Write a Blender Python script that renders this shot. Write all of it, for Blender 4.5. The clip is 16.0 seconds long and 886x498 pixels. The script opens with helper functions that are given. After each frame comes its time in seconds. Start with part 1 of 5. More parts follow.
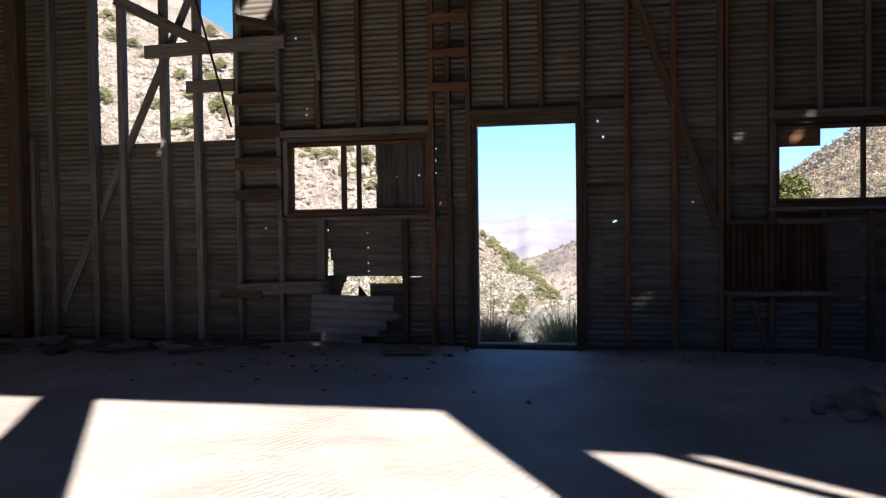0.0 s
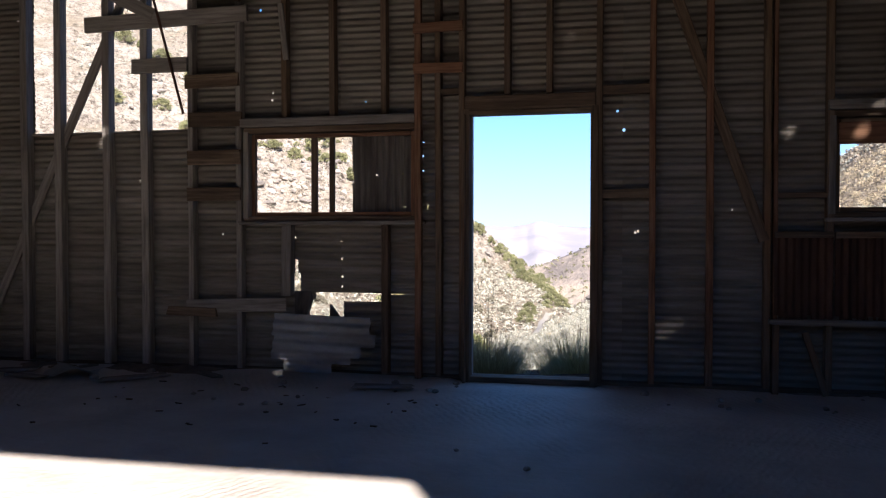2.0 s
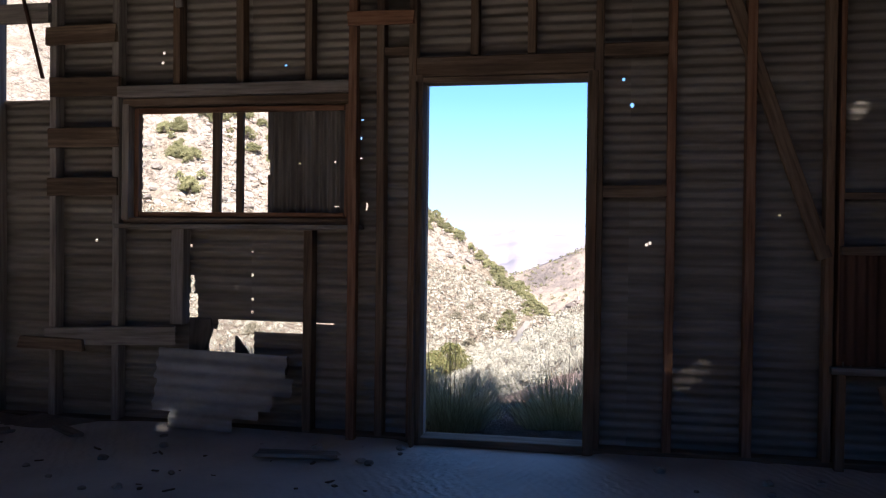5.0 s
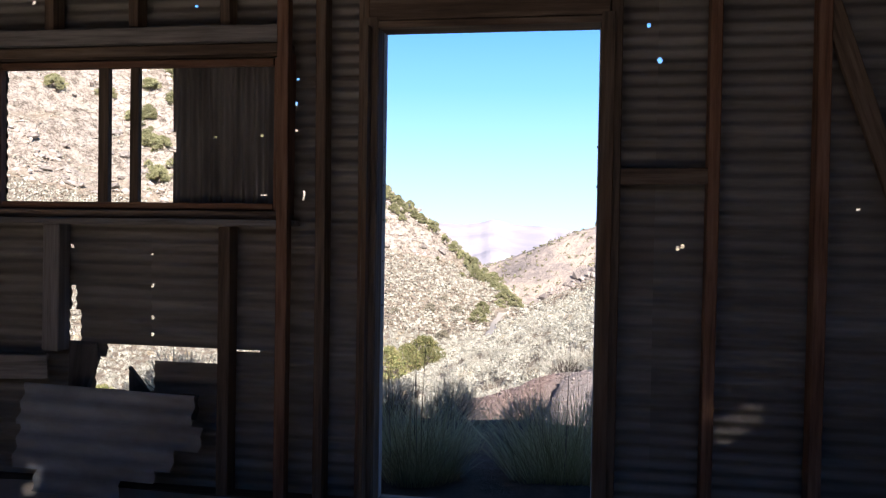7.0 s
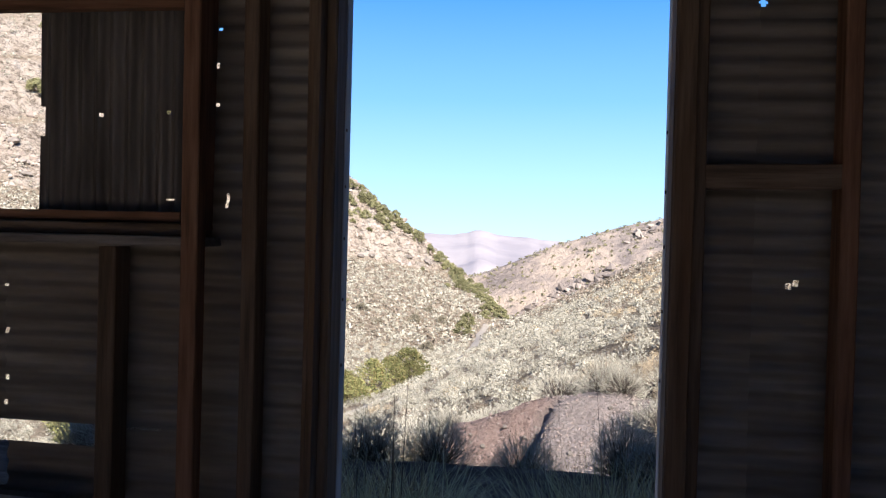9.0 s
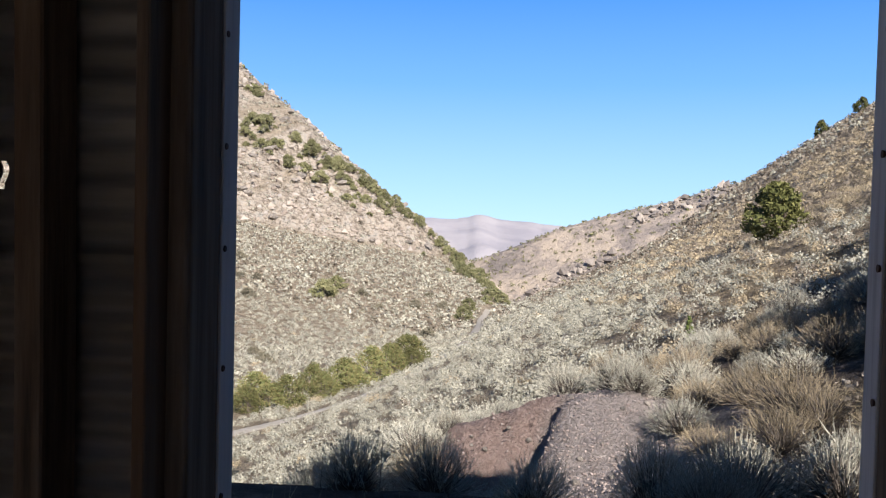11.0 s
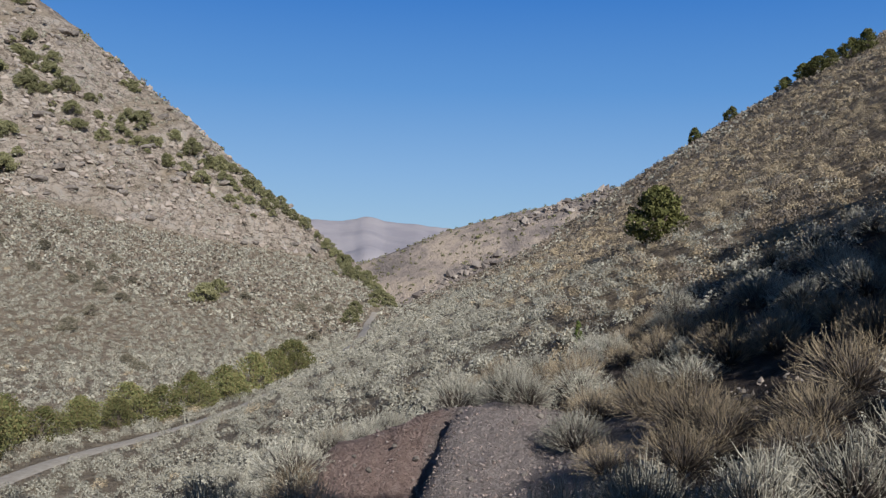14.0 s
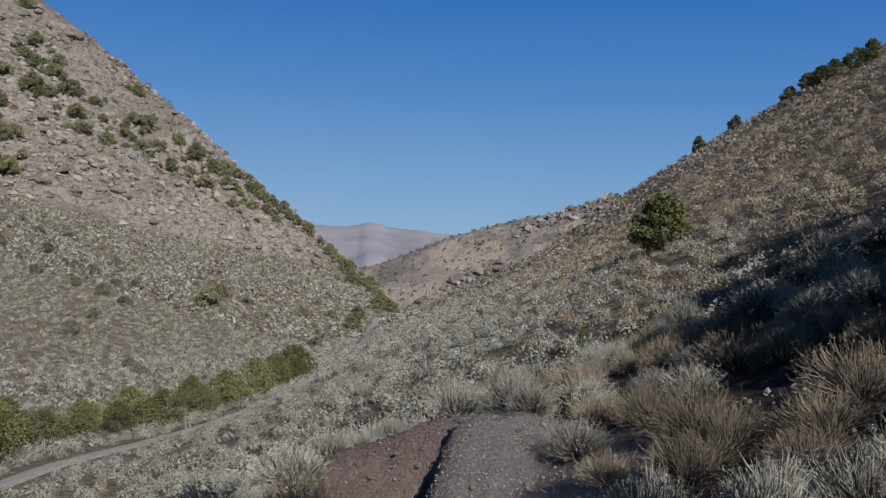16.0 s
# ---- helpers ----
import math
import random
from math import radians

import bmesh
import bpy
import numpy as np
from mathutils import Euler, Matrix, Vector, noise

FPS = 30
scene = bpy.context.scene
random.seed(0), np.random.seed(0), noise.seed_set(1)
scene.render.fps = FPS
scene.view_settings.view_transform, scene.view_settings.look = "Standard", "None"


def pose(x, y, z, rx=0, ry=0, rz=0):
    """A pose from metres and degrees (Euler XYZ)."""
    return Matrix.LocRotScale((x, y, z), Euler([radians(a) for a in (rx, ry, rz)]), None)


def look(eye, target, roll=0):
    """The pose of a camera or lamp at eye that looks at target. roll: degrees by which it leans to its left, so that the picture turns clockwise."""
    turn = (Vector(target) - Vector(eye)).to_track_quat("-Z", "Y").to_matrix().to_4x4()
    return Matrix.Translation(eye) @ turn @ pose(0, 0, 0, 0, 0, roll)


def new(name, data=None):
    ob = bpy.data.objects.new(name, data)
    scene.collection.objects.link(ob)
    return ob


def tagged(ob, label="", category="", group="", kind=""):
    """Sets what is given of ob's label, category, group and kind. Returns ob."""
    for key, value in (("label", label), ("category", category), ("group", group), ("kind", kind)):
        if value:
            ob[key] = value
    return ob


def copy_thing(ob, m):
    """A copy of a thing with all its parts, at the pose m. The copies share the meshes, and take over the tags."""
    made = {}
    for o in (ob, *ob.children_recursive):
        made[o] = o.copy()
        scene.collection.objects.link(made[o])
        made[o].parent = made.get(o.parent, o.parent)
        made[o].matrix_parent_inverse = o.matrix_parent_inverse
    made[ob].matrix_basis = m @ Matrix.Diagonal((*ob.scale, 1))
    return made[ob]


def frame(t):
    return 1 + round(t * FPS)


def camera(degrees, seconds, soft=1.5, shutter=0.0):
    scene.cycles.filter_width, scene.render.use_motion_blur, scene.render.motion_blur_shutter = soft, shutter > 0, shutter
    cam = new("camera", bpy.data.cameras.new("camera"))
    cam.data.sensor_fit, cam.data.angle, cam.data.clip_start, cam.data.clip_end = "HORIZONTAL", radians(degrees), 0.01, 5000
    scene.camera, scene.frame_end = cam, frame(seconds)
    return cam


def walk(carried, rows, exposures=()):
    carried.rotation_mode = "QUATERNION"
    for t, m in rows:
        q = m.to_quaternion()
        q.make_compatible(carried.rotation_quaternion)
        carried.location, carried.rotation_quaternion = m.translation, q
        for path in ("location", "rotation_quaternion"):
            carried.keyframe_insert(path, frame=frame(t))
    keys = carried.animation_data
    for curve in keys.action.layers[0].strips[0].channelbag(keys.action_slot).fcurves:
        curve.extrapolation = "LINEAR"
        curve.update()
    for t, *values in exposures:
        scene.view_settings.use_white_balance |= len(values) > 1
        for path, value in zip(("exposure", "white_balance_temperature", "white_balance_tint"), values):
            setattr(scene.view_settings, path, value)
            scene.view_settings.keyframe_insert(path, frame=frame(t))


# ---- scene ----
# camera and walk
cam = camera(55.6, 16.0, soft=1.25)
PATH = [
    (0, (0.701, -8.388, 1.276), (0.285, -6.433, 1.215), -0.8),
    (0.5, (0.665, -8.033, 1.269), (0.26, -6.075, 1.223), -0.8),
    (1, (0.668, -7.665, 1.280), (0.235, -5.713, 1.241), -0.9),
    (1.5, (0.635, -7.329, 1.296), (0.179, -5.382, 1.250), -0.4),
    (2, (0.588, -6.974, 1.297), (0.152, -5.023, 1.249), 0.0),
    (2.5, (0.557, -6.645, 1.297), (0.159, -4.685, 1.239), 0.1),
    (3, (0.56, -6.324, 1.291), (0.165, -4.364, 1.251), 0.2),
    (3.5, (0.521, -6.035, 1.303), (0.13, -4.073, 1.27), 0.6),
    (5.8, (0.321, -4.568, 1.318), (-0.069, -2.607, 1.285), 0.7),
    (6, (0.290, -4.433, 1.328), (-0.078, -2.468, 1.290), 1.0),
    (6.5, (0.256, -4.113, 1.338), (-0.05, -2.138, 1.284), 0.8),
    (7, (0.205, -3.786, 1.350), (-0.124, -1.814, 1.296), 0.9),
    (7.5, (0.127, -3.466, 1.356), (-0.195, -1.493, 1.304), 1.5),
    (8, (0.065, -3.150, 1.374), (-0.204, -1.169, 1.336), 1.5),
    (8.5, (0.026, -2.834, 1.382), (-0.259, -0.854, 1.353), 1.5),
    (10.8, (-0.185, -1.31, 1.425), (-0.489, 0.664, 1.372), 1.4),
    (11, (-0.183, -1.19, 1.428), (-0.479, 0.785, 1.362), 1.4),
    (11.5, (-0.227, -0.915, 1.43), (-0.451, 1.071, 1.374), 1.3),
    (12, (-0.205, -0.645, 1.44), (-0.377, 1.347, 1.384), 1.4),
    (12.5, (-0.18, -0.46, 1.44), (-0.381, 1.530, 1.414), 1.6),
    (13, (-0.175, -0.31, 1.425), (-0.350, 1.680, 1.341), 2.5),
    (13.5, (-0.195, -0.17, 1.427), (-0.254, 1.828, 1.340), 2.1),
    (14, (-0.235, -0.03, 1.437), (-0.265, 1.969, 1.383), 1.6),
    (14.5, (-0.25, 0.03, 1.437), (-0.29, 2.029, 1.410), 1.7),
    (15, (-0.258, 0.05, 1.434), (-0.3, 2.049, 1.402), 1.7),
    (15.5, (-0.263, 0.065, 1.434), (-0.304, 2.064, 1.390), 1.6),
    (16, (-0.258, 0.085, 1.428), (-0.295, 2.084, 1.389), 2.1),
]
EXPOSURES = [(0, 1.7, 6450, 14), (2, 1.78, 6450, 15), (3.5, 1.9, 6500, 17), (6, 1.85, 6500, 17), (7.5, 1.7, 6500, 17), (8.5, 1.58, 6550, 16), (10.8, 1.2, 6600, 13), (11.3, 1.06, 6600, 12), (12, 0.86, 6650, 12), (13, 0.56, 6550, 11), (13.5, 0.44, 6450, 11), (14, 0.26, 6300, 11), (14.5, 0.15, 6250, 11), (16, -0.05, 6100, 11)]
walk(cam, [(t, look(e, g, r)) for t, e, g, r in PATH], EXPOSURES)

# light: a sun behind the building and to its east side, clear sky
SUN = Vector((0.47, -0.87, 0.64)).normalized()
world = bpy.data.worlds.new("sky")
scene.world = world
world.use_nodes = True
wn = world.node_tree
sky = wn.nodes.new("ShaderNodeTexSky")
sky.sky_type = "NISHITA"
sky.sun_disc = False
sky.sun_elevation = math.asin(SUN.z)
sky.sun_rotation = math.atan2(SUN.x, SUN.y)
sky.altitude = 1800
sky.air_density, sky.dust_density, sky.ozone_density = 0.75, 0.1, 3.0
# clear high-desert air: pale at the horizon, deepening steadily to the zenith
up = wn.nodes.new("ShaderNodeTexCoord")
height = wn.nodes.new("ShaderNodeSeparateXYZ")
wn.links.new(up.outputs["Generated"], height.inputs[0])
deep = wn.nodes.new("ShaderNodeValToRGB")
for p, c in ((0.0, (3.6, 5.9, 8.2)), (0.06, (2.8, 5.1, 8.2)), (0.16, (1.35, 3.6, 7.6)), (0.3, (0.3, 2.0, 6.5)), (0.5, (0.42, 1.3, 3.4)), (1.0, (0.35, 0.75, 1.6))):
    e = deep.color_ramp.elements[0] if p == 0 else deep.color_ramp.elements[-1] if p == 1 else deep.color_ramp.elements.new(p)
    e.color = (*(v / 10 for v in c), 1)
wn.links.new(height.outputs[2], deep.inputs[0])
gain = wn.nodes.new("ShaderNodeVectorMath")
gain.operation = "SCALE"
gain.inputs["Scale"].default_value = 10
wn.links.new(deep.outputs[0], gain.inputs[0])
clear = wn.nodes.new("ShaderNodeMix")
clear.data_type = "RGBA"
clear.inputs[0].default_value = 0.94
wn.links.new(sky.outputs[0], clear.inputs[6])
wn.links.new(gain.outputs[0], clear.inputs[7])
wn.links.new(clear.outputs[2], wn.nodes["Background"].inputs[0])
wn.nodes["Background"].inputs[1].default_value = 0.07
sun = new("sun", bpy.data.lights.new("sun", "SUN"))
sun.data.energy, sun.data.angle, sun.data.color = 4.4, radians(0.53), (1.0, 0.945, 0.875)
sun.matrix_world = look(SUN * 50, (0, 0, 0))


# materials
def mat(name, stops, rough=0.85, scale=(1, 1, 1), n=4.0, bump=0.3, bump_n=40.0, metal=0.0, spec=0.3, per=0.0, stain=None, stain_n=1.2, gain=0.5, dist=0.01):
    """stops: colours along a noise of frequency n, in object space stretched by scale. per: brightness change from piece to piece."""
    m = bpy.data.materials.new(name)
    m.use_nodes = True
    t, b = m.node_tree, m.node_tree.nodes["Principled BSDF"]
    co = t.nodes.new("ShaderNodeTexCoord")
    mp = t.nodes.new("ShaderNodeMapping")
    mp.inputs["Scale"].default_value = scale
    t.links.new(co.outputs["Object"], mp.inputs[0])
    info = t.nodes.new("ShaderNodeObjectInfo")
    shift = t.nodes.new("ShaderNodeVectorMath")
    shift.operation = "MULTIPLY_ADD"
    t.links.new(info.outputs["Random"], shift.inputs[0])
    shift.inputs[1].default_value = (17, 31, 23)
    t.links.new(mp.outputs[0], shift.inputs[2])
    nz = t.nodes.new("ShaderNodeTexNoise")
    nz.inputs["Scale"].default_value = n
    nz.inputs["Detail"].default_value = 8
    nz.inputs["Roughness"].default_value = 0.6
    t.links.new(shift.outputs[0], nz.inputs["Vector"])
    ramp = t.nodes.new("ShaderNodeValToRGB")
    while len(ramp.color_ramp.elements) < len(stops):
        ramp.color_ramp.elements.new(0.5)
    for i, c in enumerate(stops):
        ramp.color_ramp.elements[i].position = 0.3 + 0.4 * i / max(1, len(stops) - 1)
        ramp.color_ramp.elements[i].color = (*c, 1)
    t.links.new(nz.outputs[0], ramp.inputs[0])
    out = ramp.outputs[0]
    if stain:
        n2 = t.nodes.new("ShaderNodeTexNoise")
        n2.inputs["Scale"].default_value = stain_n
        n2.inputs["Detail"].default_value = 5
        t.links.new(shift.outputs[0], n2.inputs["Vector"])
        r2 = t.nodes.new("ShaderNodeMapRange")
        r2.inputs[1].default_value, r2.inputs[2].default_value = 0.48, 0.68
        r2.inputs[4].default_value = gain
        t.links.new(n2.outputs[0], r2.inputs[0])
        mx = t.nodes.new("ShaderNodeMix")
        mx.data_type = "RGBA"
        t.links.new(r2.outputs[0], mx.inputs[0])
        t.links.new(out, mx.inputs[6])
        mx.inputs[7].default_value = (*stain, 1)
        out = mx.outputs[2]
    if per:
        hs = t.nodes.new("ShaderNodeHueSaturation")
        mr = t.nodes.new("ShaderNodeMapRange")
        mr.inputs[3].default_value, mr.inputs[4].default_value = 1 - per, 1 + per
        t.links.new(info.outputs["Random"], mr.inputs[0])
        t.links.new(mr.outputs[0], hs.inputs["Value"])
        t.links.new(out, hs.inputs["Color"])
        out = hs.outputs[0]
    t.links.new(out, b.inputs["Base Color"])
    b.inputs["Roughness"].default_value, b.inputs["Metallic"].default_value = rough, metal
    b.inputs["Specular IOR Level"].default_value = spec
    if bump:
        nb = t.nodes.new("ShaderNodeTexNoise")
        nb.inputs["Scale"].default_value = bump_n
        nb.inputs["Detail"].default_value = 6
        t.links.new(mp.outputs[0], nb.inputs["Vector"])
        bp = t.nodes.new("ShaderNodeBump")
        bp.inputs["Strength"].default_value = bump
        bp.inputs["Distance"].default_value = dist
        t.links.new(nb.outputs[0], bp.inputs["Height"])
        t.links.new(bp.outputs[0], b.inputs["Normal"])
    return m


def leafmat(name, stops, per=0.25, rough=0.8):
    """Foliage: the colour varies from leaf clump to leaf clump and from plant to plant."""
    m = bpy.data.materials.new(name)
    m.use_nodes = True
    t, b = m.node_tree, m.node_tree.nodes["Principled BSDF"]
    geo = t.nodes.new("ShaderNodeNewGeometry")
    ramp = t.nodes.new("ShaderNodeValToRGB")
    while len(ramp.color_ramp.elements) < len(stops):
        ramp.color_ramp.elements.new(0.5)
    for i, c in enumerate(stops):
        ramp.color_ramp.elements[i].position = i / max(1, len(stops) - 1)
        ramp.color_ramp.elements[i].color = (*c, 1)
    t.links.new(geo.outputs["Random Per Island"], ramp.inputs[0])
    info = t.nodes.new("ShaderNodeObjectInfo")
    mr = t.nodes.new("ShaderNodeMapRange")
    mr.inputs[3].default_value, mr.inputs[4].default_value = 1 - per, 1 + per
    t.links.new(info.outputs["Random"], mr.inputs[0])
    hs = t.nodes.new("ShaderNodeHueSaturation")
    t.links.new(mr.outputs[0], hs.inputs["Value"])
    t.links.new(ramp.outputs[0], hs.inputs["Color"])
    t.links.new(hs.outputs[0], b.inputs["Base Color"])
    b.inputs["Roughness"].default_value = rough
    b.inputs["Specular IOR Level"].default_value = 0.15
    return m


WOOD = mat("weathered_wood", [(0.07, 0.05, 0.035), (0.15, 0.105, 0.07), (0.21, 0.155, 0.11)], 0.9, (14, 14, 0.9), 3, 0.5, 9, per=0.3, stain=(0.17, 0.085, 0.04), stain_n=0.6, gain=0.7, dist=0.004)
WOODX = mat("weathered_board", [(0.07, 0.05, 0.035), (0.15, 0.105, 0.07), (0.22, 0.165, 0.12)], 0.9, (0.9, 14, 14), 3, 0.5, 9, per=0.3, stain=(0.05, 0.03, 0.02), stain_n=0.8, gain=0.7, dist=0.004)
GREYWOOD = mat("grey_wood", [(0.13, 0.115, 0.1), (0.24, 0.215, 0.19), (0.32, 0.29, 0.26)], 0.9, (14, 14, 0.9), 3, 0.5, 9, per=0.2, stain=(0.12, 0.09, 0.07), stain_n=0.6, dist=0.004)
RUSTWOOD = mat("reddish_wood", [(0.09, 0.045, 0.026), (0.19, 0.098, 0.057), (0.26, 0.15, 0.095)], 0.85, (14, 14, 0.9), 3, 0.4, 9, per=0.2, dist=0.004)
IRON = mat("aged_galvanised_iron", [(0.13, 0.115, 0.095), (0.2, 0.18, 0.15), (0.29, 0.265, 0.23)], 0.6, (0.5, 1, 5), 2.6, 0.2, 30, 0.35, 0.4, 0.1, stain=(0.15, 0.11, 0.08), stain_n=0.5, gain=0.5, dist=0.002)
IRONV = mat("dark_iron_sheet", [(0.06, 0.052, 0.045), (0.12, 0.105, 0.09), (0.2, 0.18, 0.16)], 0.6, (6, 1, 0.5), 2.2, 0.2, 30, 0.35, 0.4, 0.15, dist=0.002)
SHEET = mat("grey_zinc_sheet", [(0.24, 0.245, 0.25), (0.33, 0.335, 0.34), (0.42, 0.425, 0.43)], 0.55, (1, 1, 2), 3, 0.2, 40, 0.3, 0.4, 0.1, stain=(0.2, 0.15, 0.11), stain_n=2.5, dist=0.003)
RUST = mat("rusted_iron", [(0.04, 0.022, 0.016), (0.09, 0.042, 0.027), (0.15, 0.075, 0.048)], 0.85, (4, 4, 0.7), 3, 0.3, 60, 0.1, 0.3, 0.15, stain=(0.045, 0.028, 0.022), stain_n=1.5, dist=0.002)
FLOOR = mat("dusty_concrete", [(0.42, 0.37, 0.33), (0.56, 0.505, 0.455), (0.64, 0.585, 0.535)], 0.68, (1, 1, 1), 1.3, 0.7, 13, stain=(0.34, 0.285, 0.24), stain_n=0.7, gain=0.6, spec=0.28, dist=0.012)
DIRT = mat("loose_dirt", [(0.13, 0.1, 0.085), (0.2, 0.16, 0.13), (0.28, 0.23, 0.19)], 0.95, (1, 1, 1), 6, 0.6, 40, dist=0.01)
STONE = mat("pale_rubble", [(0.22, 0.19, 0.16), (0.33, 0.29, 0.25), (0.42, 0.38, 0.34)], 0.95, (1, 1, 1), 9, 0.6, 50, per=0.25)
BARK = mat("juniper_bark", [(0.09, 0.07, 0.055), (0.16, 0.13, 0.105), (0.22, 0.19, 0.16)], 0.95, (5, 5, 1), 6, 0.6, 30)
SAGE = leafmat("sagebrush_leaf", [(0.25, 0.24, 0.19), (0.36, 0.35, 0.29), (0.45, 0.44, 0.37), (0.31, 0.28, 0.215)])
SAGEDRY = leafmat("dry_rabbitbrush", [(0.2, 0.155, 0.105), (0.3, 0.245, 0.165), (0.38, 0.315, 0.21), (0.25, 0.22, 0.18)])
TWIG = leafmat("grey_twig", [(0.07, 0.06, 0.05), (0.13, 0.11, 0.095), (0.2, 0.175, 0.15)])
JUNIPER = leafmat("juniper_foliage", [(0.07, 0.08, 0.028), (0.115, 0.12, 0.042), (0.16, 0.16, 0.058)])
SHRUBG = leafmat("hill_bush_foliage", [(0.14, 0.145, 0.07), (0.2, 0.2, 0.1), (0.27, 0.255, 0.14)])
WILLOW = leafmat("willow_foliage", [(0.09, 0.105, 0.04), (0.15, 0.165, 0.065), (0.21, 0.2, 0.085), (0.17, 0.13, 0.06)], 0.35)
GRASS = leafmat("dry_green_grass", [(0.28, 0.26, 0.135), (0.42, 0.385, 0.21), (0.54, 0.48, 0.3)])
GRAVEL = mat("pale_gravel", [(0.28, 0.25, 0.205), (0.35, 0.315, 0.26), (0.41, 0.37, 0.31)], 0.95, (1, 1, 1), 3, 0.5, 20)


# ---- mesh helpers ----
def mesh_of(name, verts, faces, material, smooth=False):
    me = bpy.data.meshes.new(name)
    me.from_pydata([tuple(v) for v in verts], [], faces)
    me.materials.append(material)
    if smooth:
        me.polygons.foreach_set("use_smooth", [True] * len(me.polygons))
    me.update()
    return me


def big_mesh(name, verts, tris, material, smooth=False):
    """A triangle mesh from arrays."""
    me = bpy.data.meshes.new(name)
    verts, tris = np.asarray(verts, np.float32), np.asarray(tris, np.int32)
    me.vertices.add(len(verts))
    me.vertices.foreach_set("co", verts.ravel())
    me.loops.add(tris.size)
    me.loops.foreach_set("vertex_index", tris.ravel())
    me.polygons.add(len(tris))
    me.polygons.foreach_set("loop_start", np.arange(0, tris.size, tris.shape[1], dtype=np.int32))
    me.materials.append(material)
    me.polygons.foreach_set("use_smooth", np.full(len(tris), smooth))
    me.update(calc_edges=True)
    return me


def bm_mesh(name, bm, material):
    me = bpy.data.meshes.new(name)
    bm.to_mesh(me)
    bm.free()
    me.materials.append(material)
    return me


def part(name, me, parent, label=""):
    ob = new(name, me)
    ob.parent = parent
    if label:
        tagged(ob, label)
    return ob


def thing(name, label, category, at=(0, 0, 0), group="", kind=""):
    ob = new(name)
    ob.location = at
    return tagged(ob, label, category, group, kind)


def plank_bm(sx, sy, sz, rng, wear=0.004, chip=0.0):
    """A sawn board, long along its largest side, with worn edges and a slight bow."""
    bm = bmesh.new()
    bmesh.ops.create_cube(bm, size=1)
    long = (sx, sy, sz).index(max(sx, sy, sz))
    ends = [e for e in bm.edges if abs((e.verts[0].co - e.verts[1].co)[long]) > 0.5]
    bmesh.ops.subdivide_edges(bm, edges=ends, cuts=5)
    bmesh.ops.scale(bm, verts=bm.verts, vec=(sx, sy, sz))
    along = [e for e in bm.edges if abs((e.verts[0].co - e.verts[1].co)[long]) > 1e-4 and len(e.link_faces) == 2 and e.calc_face_angle(0) > 0.5]
    bmesh.ops.bevel(bm, geom=along, offset=min(wear, 0.2 * min(sx, sy, sz)), segments=1, affect="EDGES")
    for v in bm.verts:
        u = v.co[long]
        for k in range(3):
            if k != long:
                v.co[k] += wear * 0.7 * math.sin(u * 2.1 + rng.random() * 0.4) * (0.5 + 0.5 * rng.random())
        if chip and abs(u) > 0.49 * max(sx, sy, sz):
            v.co[long] -= math.copysign(chip * rng.random(), u)
    return bm


RNG = random.Random(7)


def plank(name, x, y, z, material, parent, rot=(0, 0, 0), at=(0, 0, 0), label="", wear=0.004, chip=0.0):
    """A board of the given size, centred at a place."""
    ob = part(name, bm_mesh(name, plank_bm(x, y, z, RNG, wear, chip), material), parent, label)
    ob.matrix_basis = pose(*at, *rot)
    return ob


def between(name, a, b, w, d, material, parent, label=""):
    """A board of width w in the wall's plane and depth d, from a to b."""
    a, b = Vector(a), Vector(b)
    v = b - a
    ob = part(name, bm_mesh(name, plank_bm(w, d, v.length, RNG, 0.005, 0.01), material), parent, label)
    side = Vector((0, 1, 0)).cross(v.normalized()).normalized()
    deep = v.normalized().cross(side)
    m = Matrix((side, deep, v.normalized())).transposed().to_4x4()
    m.translation = (a + b) / 2
    ob.matrix_basis = m
    return ob


PITCH, AMP = 0.057, 0.0065


def corrugated(name, x0, x1, z0, z1, material, cuts=(), vertical=False, seg=6, sag=0.0, thick=0.0):
    """A corrugated sheet in the plane y = 0, waves stacked along z (or along x). cuts: rectangles x0, x1, z0, z1 left open."""
    lo, hi, a0, a1 = (x0, x1, z0, z1) if vertical else (z0, z1, x0, x1)
    n = max(2, round((hi - lo) / PITCH * seg))
    ws = [lo + (hi - lo) * i / n for i in range(n + 1)]
    cs = {round(a0, 4), round(a1, 4)}
    for c in cuts:
        for v in (c[2:] if vertical else c[:2]):
            if a0 < v < a1:
                cs.add(round(v, 4))
    k = max(1, int((a1 - a0) / 0.6))
    cs |= {round(a0 + (a1 - a0) * i / k, 4) for i in range(1, k)}
    cs = sorted(cs)
    verts, faces = [], []
    for w in ws:
        for c in cs:
            y = AMP * math.sin(w / PITCH * 2 * math.pi) + sag * math.sin(3.1 * c + 2 * w) + 0.004 * noise.noise((c * 1.7, w * 1.7, 3))
            verts.append((w, y, c) if vertical else (c, y, w))
    m = len(cs)
    for i in range(n):
        for j in range(m - 1):
            cw, cc = (ws[i] + ws[i + 1]) / 2, (cs[j] + cs[j + 1]) / 2
            x, z = (cw, cc) if vertical else (cc, cw)
            if any(c[0] < x < c[1] and c[2] < z < c[3] for c in cuts):
                continue
            faces.append((i * m + j, i * m + j + 1, i * m + m + j + 1, i * m + m + j))
    return mesh_of(name, verts, faces, material, True)


